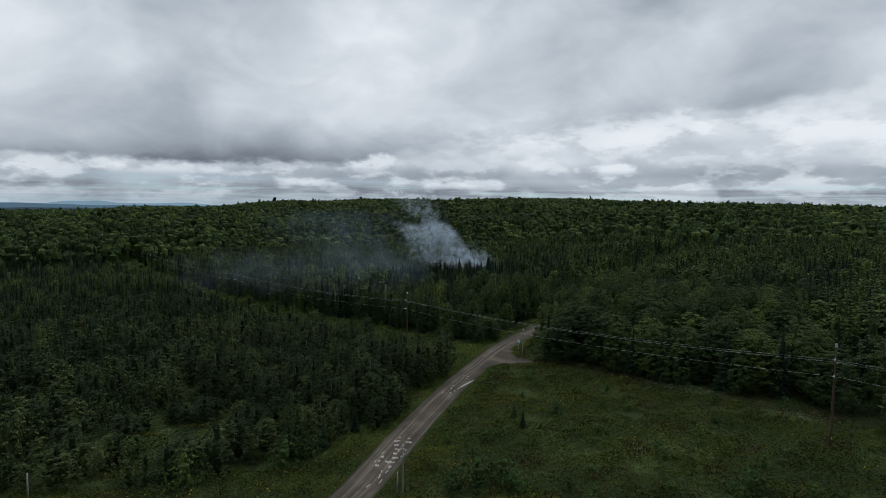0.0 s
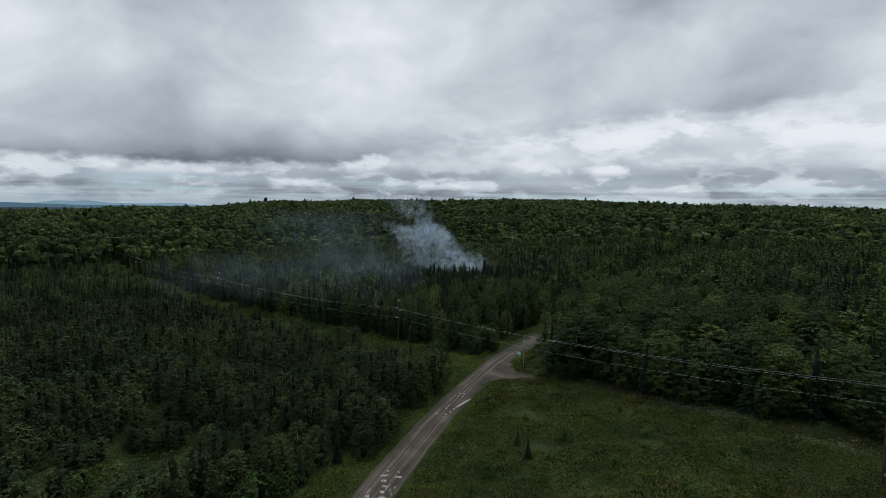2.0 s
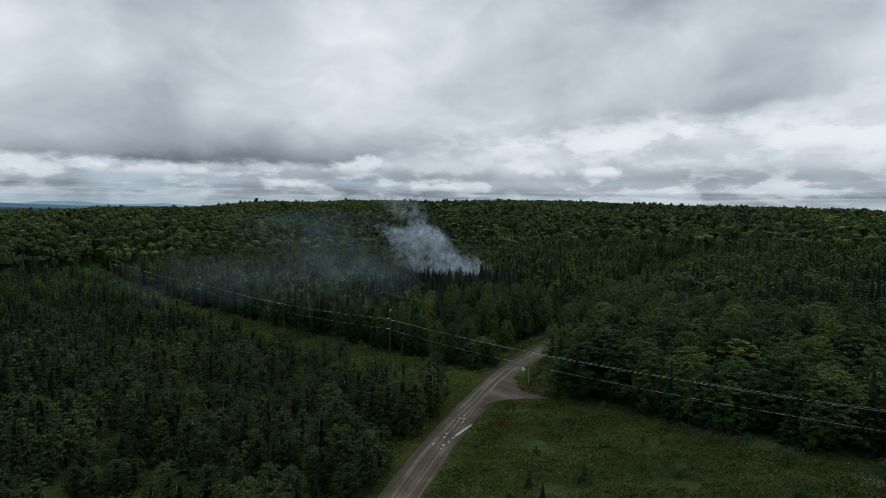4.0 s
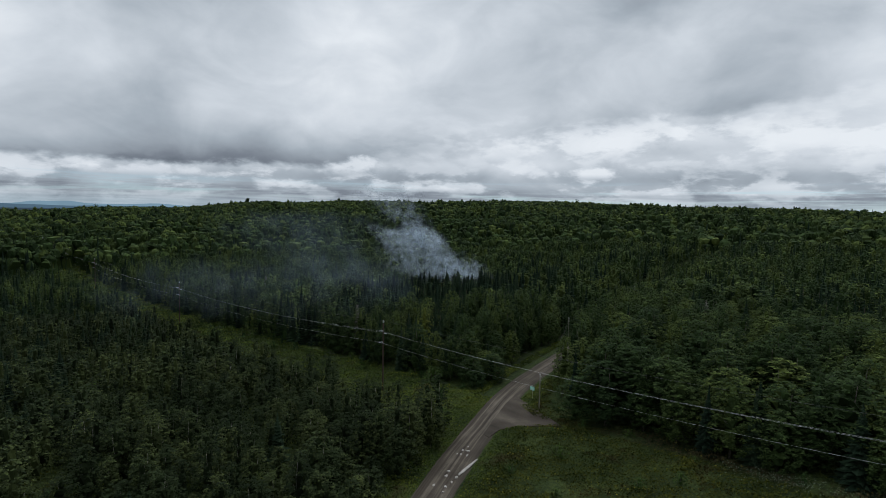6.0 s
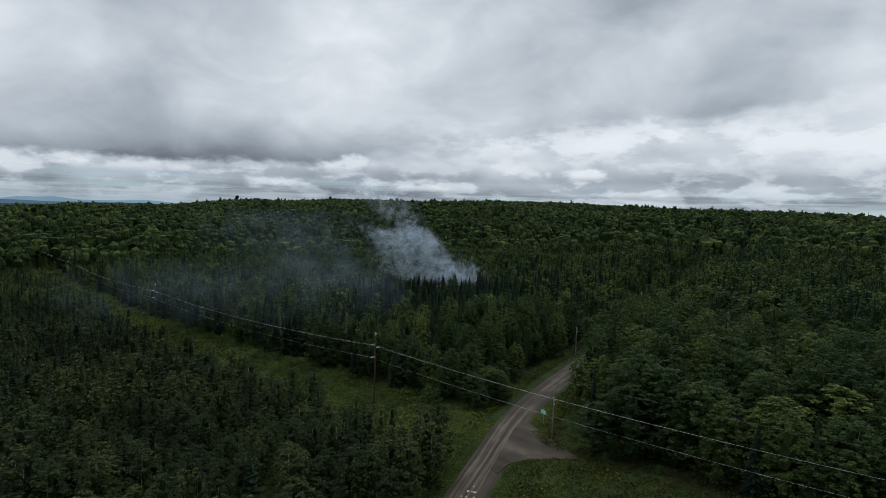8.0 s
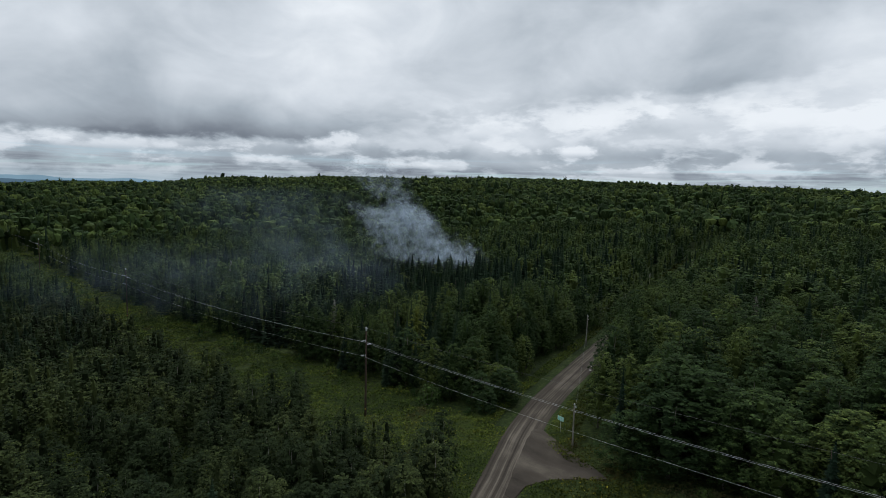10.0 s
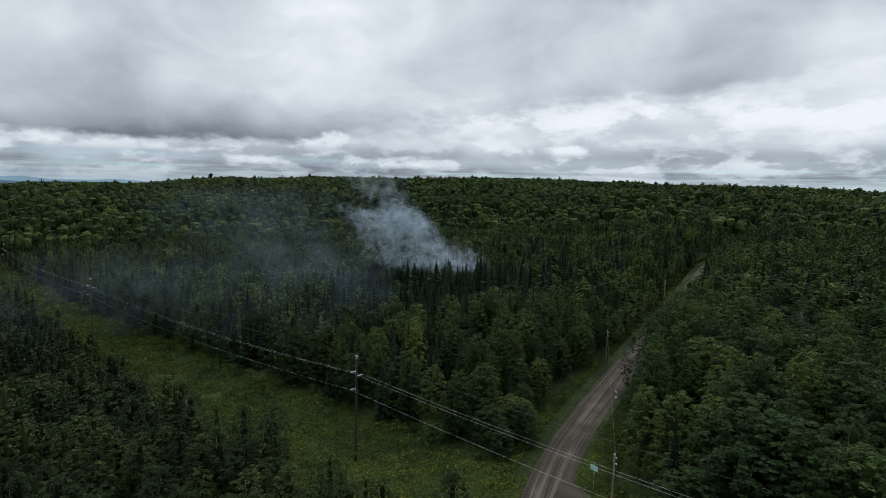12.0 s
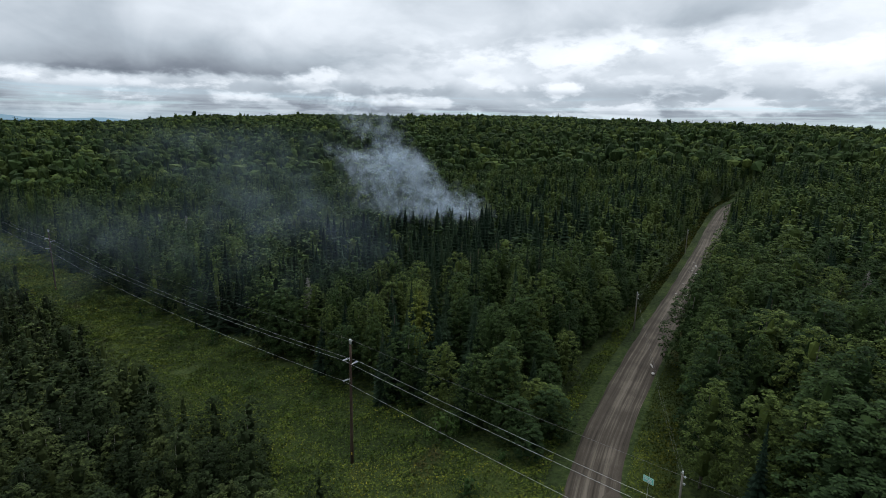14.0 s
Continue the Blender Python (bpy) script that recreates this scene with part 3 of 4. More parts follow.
def build_driveway():
    bm = bmesh.new()
    top = [bm.verts.new((x, y, float(land(x, y)) + 0.15)) for x, y in DRIVEWAY]
    c = DRIVEWAY.mean(0)
    low = [bm.verts.new((*(c + (p - c) * 1.09), float(land(*p)) - 0.3)) for p in DRIVEWAY]
    n = len(top)
    face = bm.faces.new(top)
    for k in range(n):
        bm.faces.new((top[k], low[k], low[(k + 1) % n], top[(k + 1) % n]))
    bmesh.ops.triangulate(bm, faces=[face])
    bmesh.ops.recalc_face_normals(bm, faces=bm.faces[:])
    me = bpy.data.meshes.new("driveway")
    bm.to_mesh(me)
    bm.free()
    me.materials.append(GRAVEL)
    v = np.array([q.co[:] for q in me.vertices])
    me.attributes.new("across", "FLOAT", "POINT").data.foreach_set("value", (v[:, 0] * 0.05 + v[:, 1] * 0.03 + 1.3).astype(np.float32))
    me.attributes.new("along", "FLOAT", "POINT").data.foreach_set("value", (v[:, 1]).astype(np.float32))
    tagged(new("driveway", me), "short gravel turnout flaring off the road into the field", "driveway", kind="structure")


def build_distance():
    # low wooded country and hills past the ridge; their glow colours hold the blue haze
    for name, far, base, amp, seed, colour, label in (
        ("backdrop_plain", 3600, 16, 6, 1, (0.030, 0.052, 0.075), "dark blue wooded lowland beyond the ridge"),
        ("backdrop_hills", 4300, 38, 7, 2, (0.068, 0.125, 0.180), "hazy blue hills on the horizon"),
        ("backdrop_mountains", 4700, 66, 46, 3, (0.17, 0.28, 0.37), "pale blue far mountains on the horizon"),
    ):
        a = np.radians(np.linspace(-75, 75, 240))
        deg = np.degrees(a)
        top = base + amp * 0.45 * (np.sin(deg / 3.1 + seed) + 0.6 * np.sin(deg / 1.35 + 2 * seed) + 0.3 * np.sin(deg / 0.6 + seed))
        if seed == 3:
            top = 44 + 24 * np.exp(-((deg + 32.3) / 1.3) ** 2) + 15 * np.exp(-((deg + 34.6) / 1.1) ** 2) + 14 * np.exp(-((deg + 26) / 3.0) ** 2) + 26 * np.exp(-((deg - 41) / 4.0) ** 2) + 2.5 * np.sin(deg / 0.7)
        x, y = 10 + far * np.sin(a), -159 + far * np.cos(a)
        rows = [np.c_[x, y, np.full(len(a), -60.0)], np.c_[x, y, top]]
        back = 1 + 300 / far
        rows.append(np.c_[10 + (x - 10) * back, -159 + (y + 159) * back, top * 0.3])
        n = len(a)
        q = [(k * n + i, k * n + i + 1, (k + 1) * n + i + 1, (k + 1) * n + i) for k in range(2) for i in range(n - 1)]
        me = mesh_of(name, np.concatenate(rows), np.array(q), distance(name + "_haze_glow", colour), smooth_shade=True)
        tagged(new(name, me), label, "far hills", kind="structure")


build_ground()
build_road()
build_driveway()
build_distance()


# ---------------------------------------------------------------- trees
def rod(a, b, ra, rb=None, sides=8, steps=2):
    p = np.linspace(a, b, steps)
    return tube(p, np.linspace(ra, rb if rb is not None else ra, steps), sides)


def scatter(x0, x1, y0, y1, step, r):
    """Jittered grid points."""
    X, Y = np.meshgrid(np.arange(x0, x1, step), np.arange(y0, y1, step))
    X = X + step * 0.5 * (np.arange(X.shape[0]) % 2)[:, None]
    return (X + r.uniform(-0.42, 0.42, X.shape) * step).ravel(), (Y + r.uniform(-0.42, 0.42, X.shape) * step).ravel()


CLEARING = np.array([(-50, -68), (-34, -58), (-19, -55), (-14, -60), (-28, -65), (-44, -73)], float)
LOW_GROUND = np.array([(-2, -60), (-5.5, -66), (-9, -78), (-20, -78), (-27, -84), (-50, -82), (-56, -92), (-50, -112), (-4, -112), (2, -84)], float)


def forest_at(x, y):
    """0 open, 1 tall forest, 2 young copse."""
    off, ro = line_off(x, y), road_off(x, y)
    along = LINE_DIR[0] * x + LINE_DIR[1] * y
    edge = 11.6 - 3.6 * smooth(95, 160, along) - 2.2 * smooth(-12, -45, y) + 1.4 * lump(x, y, 9, 5)
    margin = np.where(ro < 0, 5.7 + 1.5 * smooth(-4, 8, y), 9.4 - 4.0 * smooth(2, 20, y)) + 0.5 * lump(x, y, 7, 1)
    tall = (off > edge) & (np.abs(ro) > margin)
    left = (ro < -5.5) & (off < -9.2 + 2.2 * smooth(80, 150, along) - 1.5 * lump(x, y, 8, 2)) & ~inside(CLEARING, x, y) & ~inside(LOW_GROUND, x, y)
    left &= ~((lump(x, y, 11, 9) > 0.72) & (line_off(x, y) < -26))
    old = left & ((off < -110) | (along > 150))
    return np.where(tall | old, 1, np.where(left, 2, 0))


def spruce_share(x, y):
    band = np.exp(-(((x - 20) / 36) ** 2 + ((y - 78) / 30) ** 2))
    return np.clip(0.20 + 0.22 * lump(x, y, 55, 4) + 0.2 * lump(x, y, 19, 8) + 0.9 * band + 0.45 * smooth(-40, -110, x) * smooth(-5, -25, line_off(x, y)) + 0.3 * smooth(55, 110, x) * smooth(140, 60, y), 0.04, 0.92)


class Kind:
    """Shared meshes of one kind of tree in three levels of detail."""

    def __init__(self, name, label, leaf, bark_mat, full, middle, small, trunk, rim, variants=5):
        self.name, self.label, self.leaf = name, label, leaf
        self.crowns, self.trunks, self.middle, self.small, self.rim = [], [], [], [], []
        for k in range(variants):
            r = np.random.default_rng(100 + 17 * k + len(name))
            v, f = full(r)
            self.crowns.append(mesh_of(name + "_crown", v, f, leaf, np.zeros(len(f))))
            v, f = trunk(r)
            self.trunks.append(mesh_of(name + "_trunk", v, f, bark_mat, smooth_shade=True))
            self.middle.append(middle(r))
            self.small.append(small(r))
            self.rim.append(rim(r))

    def plant(self, x, y, scale, turn, k, group):
        base = new(self.name)
        base.matrix_basis = Matrix.LocRotScale((x, y, float(land(x, y))), Euler((0, 0, turn)), (scale[0], scale[0], scale[1]))
        tagged(base, self.label, "tree", group)
        for nm, meshes in (("trunk", self.trunks), ("crown", self.crowns)):
            part(nm, meshes[k % len(meshes)], None, base)
        return base


def mass(name, protos, x, y, sw, sh, turn, which, tint, leaf, label):
    """Many trees joined into one object."""
    vs, fs, ts, n = [], [], [], 0
    z = land(x, y)
    for k, (v, f) in enumerate(protos):
        m = np.flatnonzero(which == k)
        if not len(m):
            continue
        c, s = np.cos(turn[m])[:, None], np.sin(turn[m])[:, None]
        px = (v[None, :, 0] * c - v[None, :, 1] * s) * sw[m, None] + x[m, None]
        py = (v[None, :, 0] * s + v[None, :, 1] * c) * sw[m, None] + y[m, None]
        pz = v[None, :, 2] * sh[m, None] + z[m, None]
        vs.append(np.stack([px, py, pz], -1).reshape(-1, 3))
        fs.append((f[None] + (np.arange(len(m)) * len(v))[:, None, None] + n).reshape(-1, 3))
        ts.append(np.repeat(tint[m], len(f)))
        n += len(m) * len(v)
    if vs:
        me = mesh_of(name, np.concatenate(vs), np.concatenate(fs), leaf, np.concatenate(ts))
        tagged(new(name, me), label, "forest", kind="stuff")


BROAD = Kind(
    "broadleaf_tree", "tall green broadleaf tree with a full, uneven crown", LEAF_BROAD, BARK_GREY,
    lambda r: crown_broad(r, 15.0, r.uniform(4.6, 6.4), r.uniform(0.8, 2.0), 160, 27, 0.21, 6, 1, r.uniform(0.0, 0.4)),
    lambda r: crown_broad(r, 15.0, r.uniform(4.8, 6.4), 6.0, 32, 6, 0.48, 2, 1, r.uniform(0.0, 0.35)),
    lambda r: crown_far(r, 14.0, r.uniform(4.6, 6.6), 2, 15),
    lambda r: trunk_of(r, 14.0, 0.17, 5, 3.0, 3.0),
    lambda r: crown_broad(r, 15.0, r.uniform(4.8, 6.2), 0.6, 70, 9, 0.36, 4, 1, r.uniform(0.0, 0.4)), 8)
YOUNG = Kind(
    "young_birch_tree", "young grey-green birch in a dense copse", LEAF_BIRCH, BARK_BIRCH,
    lambda r: crown_broad(r, 8.5, r.uniform(3.2, 4.2), r.uniform(0.2, 0.5), 90, 16, 0.19, 5, 1, r.uniform(0.0, 0.3)),
    lambda r: crown_broad(r, 8.5, r.uniform(3.2, 4.4), 0.3, 46, 7, 0.31, 3, 1, r.uniform(0.0, 0.3)),
    lambda r: crown_far(r, 8.5, 3.6, 2, 6),
    lambda r: trunk_of(r, 8.0, 0.06, 3, 1.5, 1.4),
    lambda r: crown_broad(r, 8.5, 3.0, 0.3, 10, 8, 0.4, 3), 7)
SPRUCE = Kind(
    "spruce_tree", "dark green narrow spruce with a pointed spire", LEAF_SPRUCE, BARK_SPRUCE,
    lambda r: crown_spruce(r, 14.5, r.uniform(2.9, 3.8), 0.5, 30, 14),
    lambda r: crown_spruce(r, 14.5, r.uniform(3.2, 4.0), 5.0, 13, 9, False),
    lambda r: crown_spruce(r, 15.0, 4.0, 5.0, 5, 6, False),
    lambda r: trunk_of(r, 13.6, 0.15, 0, 1, 1),
    lambda r: crown_spruce(r, 14.5, r.uniform(2.9, 3.7), 0.6, 18, 10, False), 5)


def build_forest():
    r = np.random.default_rng(21)
    # near and middle distance, tree by tree
    x, y = scatter(-330, 360, -115, 330, 4.0, r)
    kind = forest_at(x, y)
    far = np.hypot(x - 8, y + 110)
    seen = np.abs(np.degrees(np.arctan2(x - 8, y + 162))) < 45
    keep = (kind == 1) & (far < 370) & seen
    keep &= ~((far > 230) & (r.uniform(size=len(x)) > 0.80))
    x, y = x[keep], y[keep]
    ro = road_off(x, y)
    grown = (ro > 0) & (y < 70) & (x < 110)
    thin = ~(grown & (r.uniform(size=len(x)) > 0.62) & (ro > 12))
    x, y, ro, grown = x[thin], y[thin], ro[thin], grown[thin]
    conifer = (r.uniform(size=len(x)) < spruce_share(x, y) * np.where(grown, 0.6, 1.0)) & ~(grown & (ro < 11))
    tall = np.clip(0.94 + 0.12 * lump(x, y, 24, 6) + r.normal(0, 0.07, len(x)), 0.6, 1.3)
    edge = smooth(9, 20, line_off(x, y))
    tall *= 0.72 + 0.28 * edge
    tall *= np.where((ro < 0) & (y > -5), 0.52 + 0.48 * smooth(7, 18, -ro), 1.0)
    wide = np.clip(0.46 + 0.62 * tall + r.normal(0, 0.16, len(x)), 0.7, 1.5)
    wide = np.where(grown & ~conifer, wide * (1 + smooth(10, 16, ro) * r.uniform(0.1, 0.5, len(x))), wide)
    stand = np.exp(-(((x - 20) / 48) ** 2 + ((y - 84) / 30) ** 2))
    tall += np.where(conifer, 0.02 + 0.13 * stand + 0.07 * r.normal(size=len(x)), -0.14 * stand)
    wide[conifer] *= 1.2
    turn, tint = r.uniform(0, 6.28, len(x)), r.uniform(size=len(x))
    special = (np.hypot(x - 8.7, y - 22.9) < 2.6) | (np.hypot(x + 10.5, y - 38.3) < 2.6)
    x, y, tall, wide, turn, tint, conifer = (q[~special] for q in (x, y, tall, wide, turn, tint, conifer))
    near = np.minimum(np.hypot((x - 40) * 0.8, y - 2), np.where((y < -5) & (x < 100), 10 + 2.6 * np.abs(line_off(x, y) - 8), 999))
    for k, flag, most in ((BROAD, ~conifer, 300), (SPRUCE, conifer, 150)):
        mine = np.flatnonzero(flag)
        order = mine[np.argsort(near[mine])]
        for i in order[:most]:
            k.plant(x[i], y[i], (wide[i], tall[i]), turn[i], int(r.integers(50)), "forest by the road")
        rest = order[most:]
        rim = (line_off(x[rest], y[rest]) < 26) | (np.abs(road_off(x[rest], y[rest])) < 12) | (x[rest] > 30) & (y[rest] < 25)
        for sub, protos in ((rest[rim], k.rim), (rest[~rim], k.middle)):
            which = r.integers(len(protos), size=len(sub))
            mass("forest", protos, x[sub], y[sub], wide[sub] * 1.08, tall[sub], turn[sub], which, tint[sub], k.leaf, k.label.split(" with")[0] + "s in a closed wood")
    # young copse
    x, y = scatter(-200, 30, -115, 160, 3.6, r)
    keep = (forest_at(x, y) == 2) & (np.hypot(x - 8, y + 110) < 330) & (np.abs(np.degrees(np.arctan2(x - 8, y + 162))) < 46)
    x, y = x[keep], y[keep]
    tall = np.clip(0.88 + 0.16 * lump(x, y, 17, 8) + 0.12 * lump(x, y, 7, 3) + r.normal(0, 0.15, len(x)), 0.45, 1.35)
    wide = np.clip(0.60 + 0.62 * tall + 0.15 * lump(x, y, 13, 4) + r.normal(0, 0.14, len(x)), 0.75, 1.5)
    turn, tint = r.uniform(0, 6.28, len(x)), r.uniform(size=len(x))
    brush = inside(np.array([(-56, -92), (-56, -60), (-45, -52), (-27, -53), (-26, -82)]), x, y)
    tall[brush] *= 0.55
    wide[brush] *= 0.85
    conifer = r.uniform(size=len(x)) < 0.012 + 0.4 * smooth(-58, -85, x)
    near = np.hypot(x + 10, (y + 28) * 0.8)
    mine = np.flatnonzero(~conifer)
    order = mine[np.argsort(near[mine])]
    for i in order[:240]:
        YOUNG.plant(x[i], y[i], (wide[i], tall[i]), turn[i], int(r.integers(50)), "copse beside the road")
    rest = order[240:]
    mass("copse", YOUNG.middle, x[rest], y[rest], wide[rest], tall[rest], turn[rest], r.integers(7, size=len(rest)), tint[rest], LEAF_BIRCH, "young birch copse below the power line")
    rest = np.flatnonzero(conifer)
    mass("copse_spruces", [crown_spruce(r, 14.5, 4.2, 0.4, 16, 10, False) for _ in range(5)], x[rest], y[rest], wide[rest] * 0.8, tall[rest] * 0.55, turn[rest], r.integers(5, size=len(rest)), tint[rest], LEAF_SPRUCE, "small dark spruces scattered in the copse")
    # far slope up to the ridge
    x, y = scatter(-1000, 1050, 60, 1120, 6.9, r)
    far = np.hypot(x - 8, y + 110)
    deg = np.degrees(np.arctan2(x - 10, y + 159))
    away = np.hypot(x - 10, y + 159)
    keep = (far > 365) & (away < 1190) & (np.abs(deg) < 45)
    x, y = x[keep], y[keep]
    open_line = (np.abs(line_off(x, y)) < 8.5) & (x > -215)
    x, y = x[~open_line], y[~open_line]
    conifer = r.uniform(size=len(x)) < 0.55 * spruce_share(x, y)
    tall = np.clip(1 + 0.12 * lump(x, y, 60, 6) + 0.10 * lump(x, y, 23, 5) + r.normal(0, 0.13, len(x)), 0.7, 1.5)
    crest = np.hypot(x - 10, y + 159) > 930
    tall = np.where(crest, 0.95 + 0.10 * lump(x, y, 38, 3) + r.normal(0, 0.06, len(x)) + 0.34 * (r.uniform(size=len(x)) > 0.988), tall)
    wide = np.clip(1.0 + 0.12 * lump(x, y, 70, 9) + r.normal(0, 0.16, len(x)), 0.6, 1.6)
    turn, tint = r.uniform(0, 6.28, len(x)), np.clip(0.63 + 0.28 * lump(x, y, 45, 2) + r.normal(0, 0.24, len(x)), 0, 0.999)
    remote = np.hypot(x - 8, y + 110) > 620
    for k, flag, protos in ((BROAD, ~conifer & ~remote, BROAD.small), (BROAD, ~conifer & remote, [crown_far(r, 14.0, r.uniform(4.8, 6.8), 1, 10) for _ in range(9)]), (SPRUCE, conifer, SPRUCE.small)):
        m = np.flatnonzero(flag)
        mass("far_forest", protos, x[m], y[m], wide[m], tall[m], turn[m], r.integers(len(protos), size=len(m)), tint[m], k.leaf, k.label.split(" with")[0] + "s covering the far slope")


build_forest()


def build_odd_trees():
    r = np.random.default_rng(3)
    leaf = leaves("yellowing_foliage", (0.07, 0.100, 0.022), (0.12, 0.145, 0.030), (0.17, 0.185, 0.038))
    base = new("yellowing_tree")
    base.matrix_basis = pose(8.7, 22.9, float(land(8.7, 22.9)))
    tagged(base, "broadleaf tree turning yellow among dark spruces", "tree")
    part("trunk", BROAD.trunks[0], None, base)
    v, f = crown_broad(r, 14.5, 4.2, 3.0, 60, 26, 0.26, 5, 1, 0.3)
    part("crown", mesh_of("yellow_crown", v, f, leaf, np.zeros(len(f))), None, base)
    for x, y, h in ((-10.5, 38.3, 14.0), (84, 22, 13.5), (-60, 118, 15.0)):
        z = float(land(x, y))
        dead = new("dead_tree")
        dead.matrix_basis = pose(x, y, z)
        tagged(dead, "bare grey dead conifer with thin drooping branches", "tree", "dead trees")
        part("trunk", mesh_of("dead_trunk", *rod((0, 0, -0.5), (0, 0, h), 0.16, 0.03, 6, 5), DEADWOOD, smooth_shade=True), None, dead)
        twigs = []
        for _ in range(260):
            q, a = r.uniform(0.25, 0.98) * h, r.uniform(0, 6.28)
            ln = (1.05 - q / h) * 2.6 * r.uniform(0.5, 1.1) + 0.25
            tip = np.array([math.cos(a) * ln, math.sin(a) * ln, q - ln * r.uniform(0.1, 0.5)])
            twigs.append(tube([(0, 0, q), tip * 0.5 + np.array([0, 0, q * 0.5 + 0.08]), tip], [0.05, 0.04, 0.02], 3))
        part("branches", mesh_of("dead_branches", *fuse(twigs), DEADWOOD), None, dead)


# ---------------------------------------------------------------- meadow plants and shrubs
def build_meadow():
    r = np.random.default_rng(33)
    n = 1500000
    x, y = r.uniform(-125, 95, n), r.uniform(-108, 118, n)
    far_x, far_y = r.uniform(-290, -60, 380000), r.uniform(60, 300, 380000)
    k = r.integers(40, 330, 60000)
    ahead = unit(ROAD_LINE[k + 1] - ROAD_LINE[k])
    out = (r.uniform(3.1, 8.5, len(k)) * r.choice((-1, 1), len(k)))[:, None]
    verge = ROAD_LINE[k] + ahead * r.uniform(0, 1.5, (len(k), 1)) + np.stack([ahead[:, 1], -ahead[:, 0]], 1) * out
    x, y = np.r_[x, far_x, verge[:, 0]], np.r_[y, far_y, verge[:, 1]]
    off = line_off(x, y)
    some = (off > -22) & (off < 16) | inside(CLEARING, x, y) | inside(LOW_GROUND, x, y) | (off < 13) & (y < 10) | (y > -20) & (np.abs(y * 0.72 + 1.5 - (x - 30)) < 16)
    some &= np.abs(np.degrees(np.arctan2(x - 10, y + 166))) < 44
    x, y = x[some], y[some]
    ro = road_off(x, y)
    rough = (line_off(x, y) < 16) | (np.abs(ro) < 8)
    x, y, ro = x[rough], y[rough], ro[rough]
    wood = forest_at(x, y)
    ok = (np.abs(ro) > 3.0) & ~((ro < 0) & (ro > -5.4) & (y > -8)) & ~inside(DRIVEWAY, x, y)
    ok &= (wood == 0) | (r.uniform(size=len(x)) < 0.2) | (np.abs(ro) < 8)
    x, y, ro = x[ok], y[ok], ro[ok]
    high = np.clip(0.40 + 0.42 * lump(x, y, 5, 3) + 0.40 * lump(x, y, 1.9, 7) + 0.25 * lump(x, y, 0.9, 2), 0.06, 1.5) * smooth(2.6, 7.0, np.abs(ro))
    high = 0.12 + high
    c = np.stack([x, y, land(x, y) + high * r.uniform(0.3, 1.0, len(x))], 1)
    nrm = np.array([0, 0, 0.8]) + 0.75 * r.normal(size=c.shape)
    v, f = single_tris(c, nrm, (0.13 + 0.10 * high) * (1 + 1.1 * smooth(40, 130, y)), r)
    me = mesh_of("meadow_plants", v, f, MEADOW)
    tagged(new("meadow_plants", me), "knee-high ferns and wildflowers covering the open ground", "undergrowth", kind="stuff")


def build_flowers():
    r = np.random.default_rng(66)
    n = 1300
    a, b = r.normal(0, 1, n), r.normal(0, 1, n)
    pick = r.uniform(size=n) < 0.55
    x = np.where(pick, 58.5 + a * 4.0, 71.5 + a * 3.0)
    y = np.where(pick, -50.5 - a * 2.6 + b * 1.6, -68.0 - a * 2.4 + b * 1.4)
    c = np.stack([x, y, land(x, y) + r.uniform(0.55, 0.95, n)], 1)
    v, f = single_tris(c, np.array([0, 0, 1.0]) + 0.4 * r.normal(size=c.shape), 0.10, r)
    me = mesh_of("white_wildflowers", v, f, plain("white_umbels", (0.16, 0.20, 0.13), 0.9))
    tagged(new("white_wildflowers", me), "patches of pale white wildflowers along the meadow edge", "wildflowers", kind="stuff")


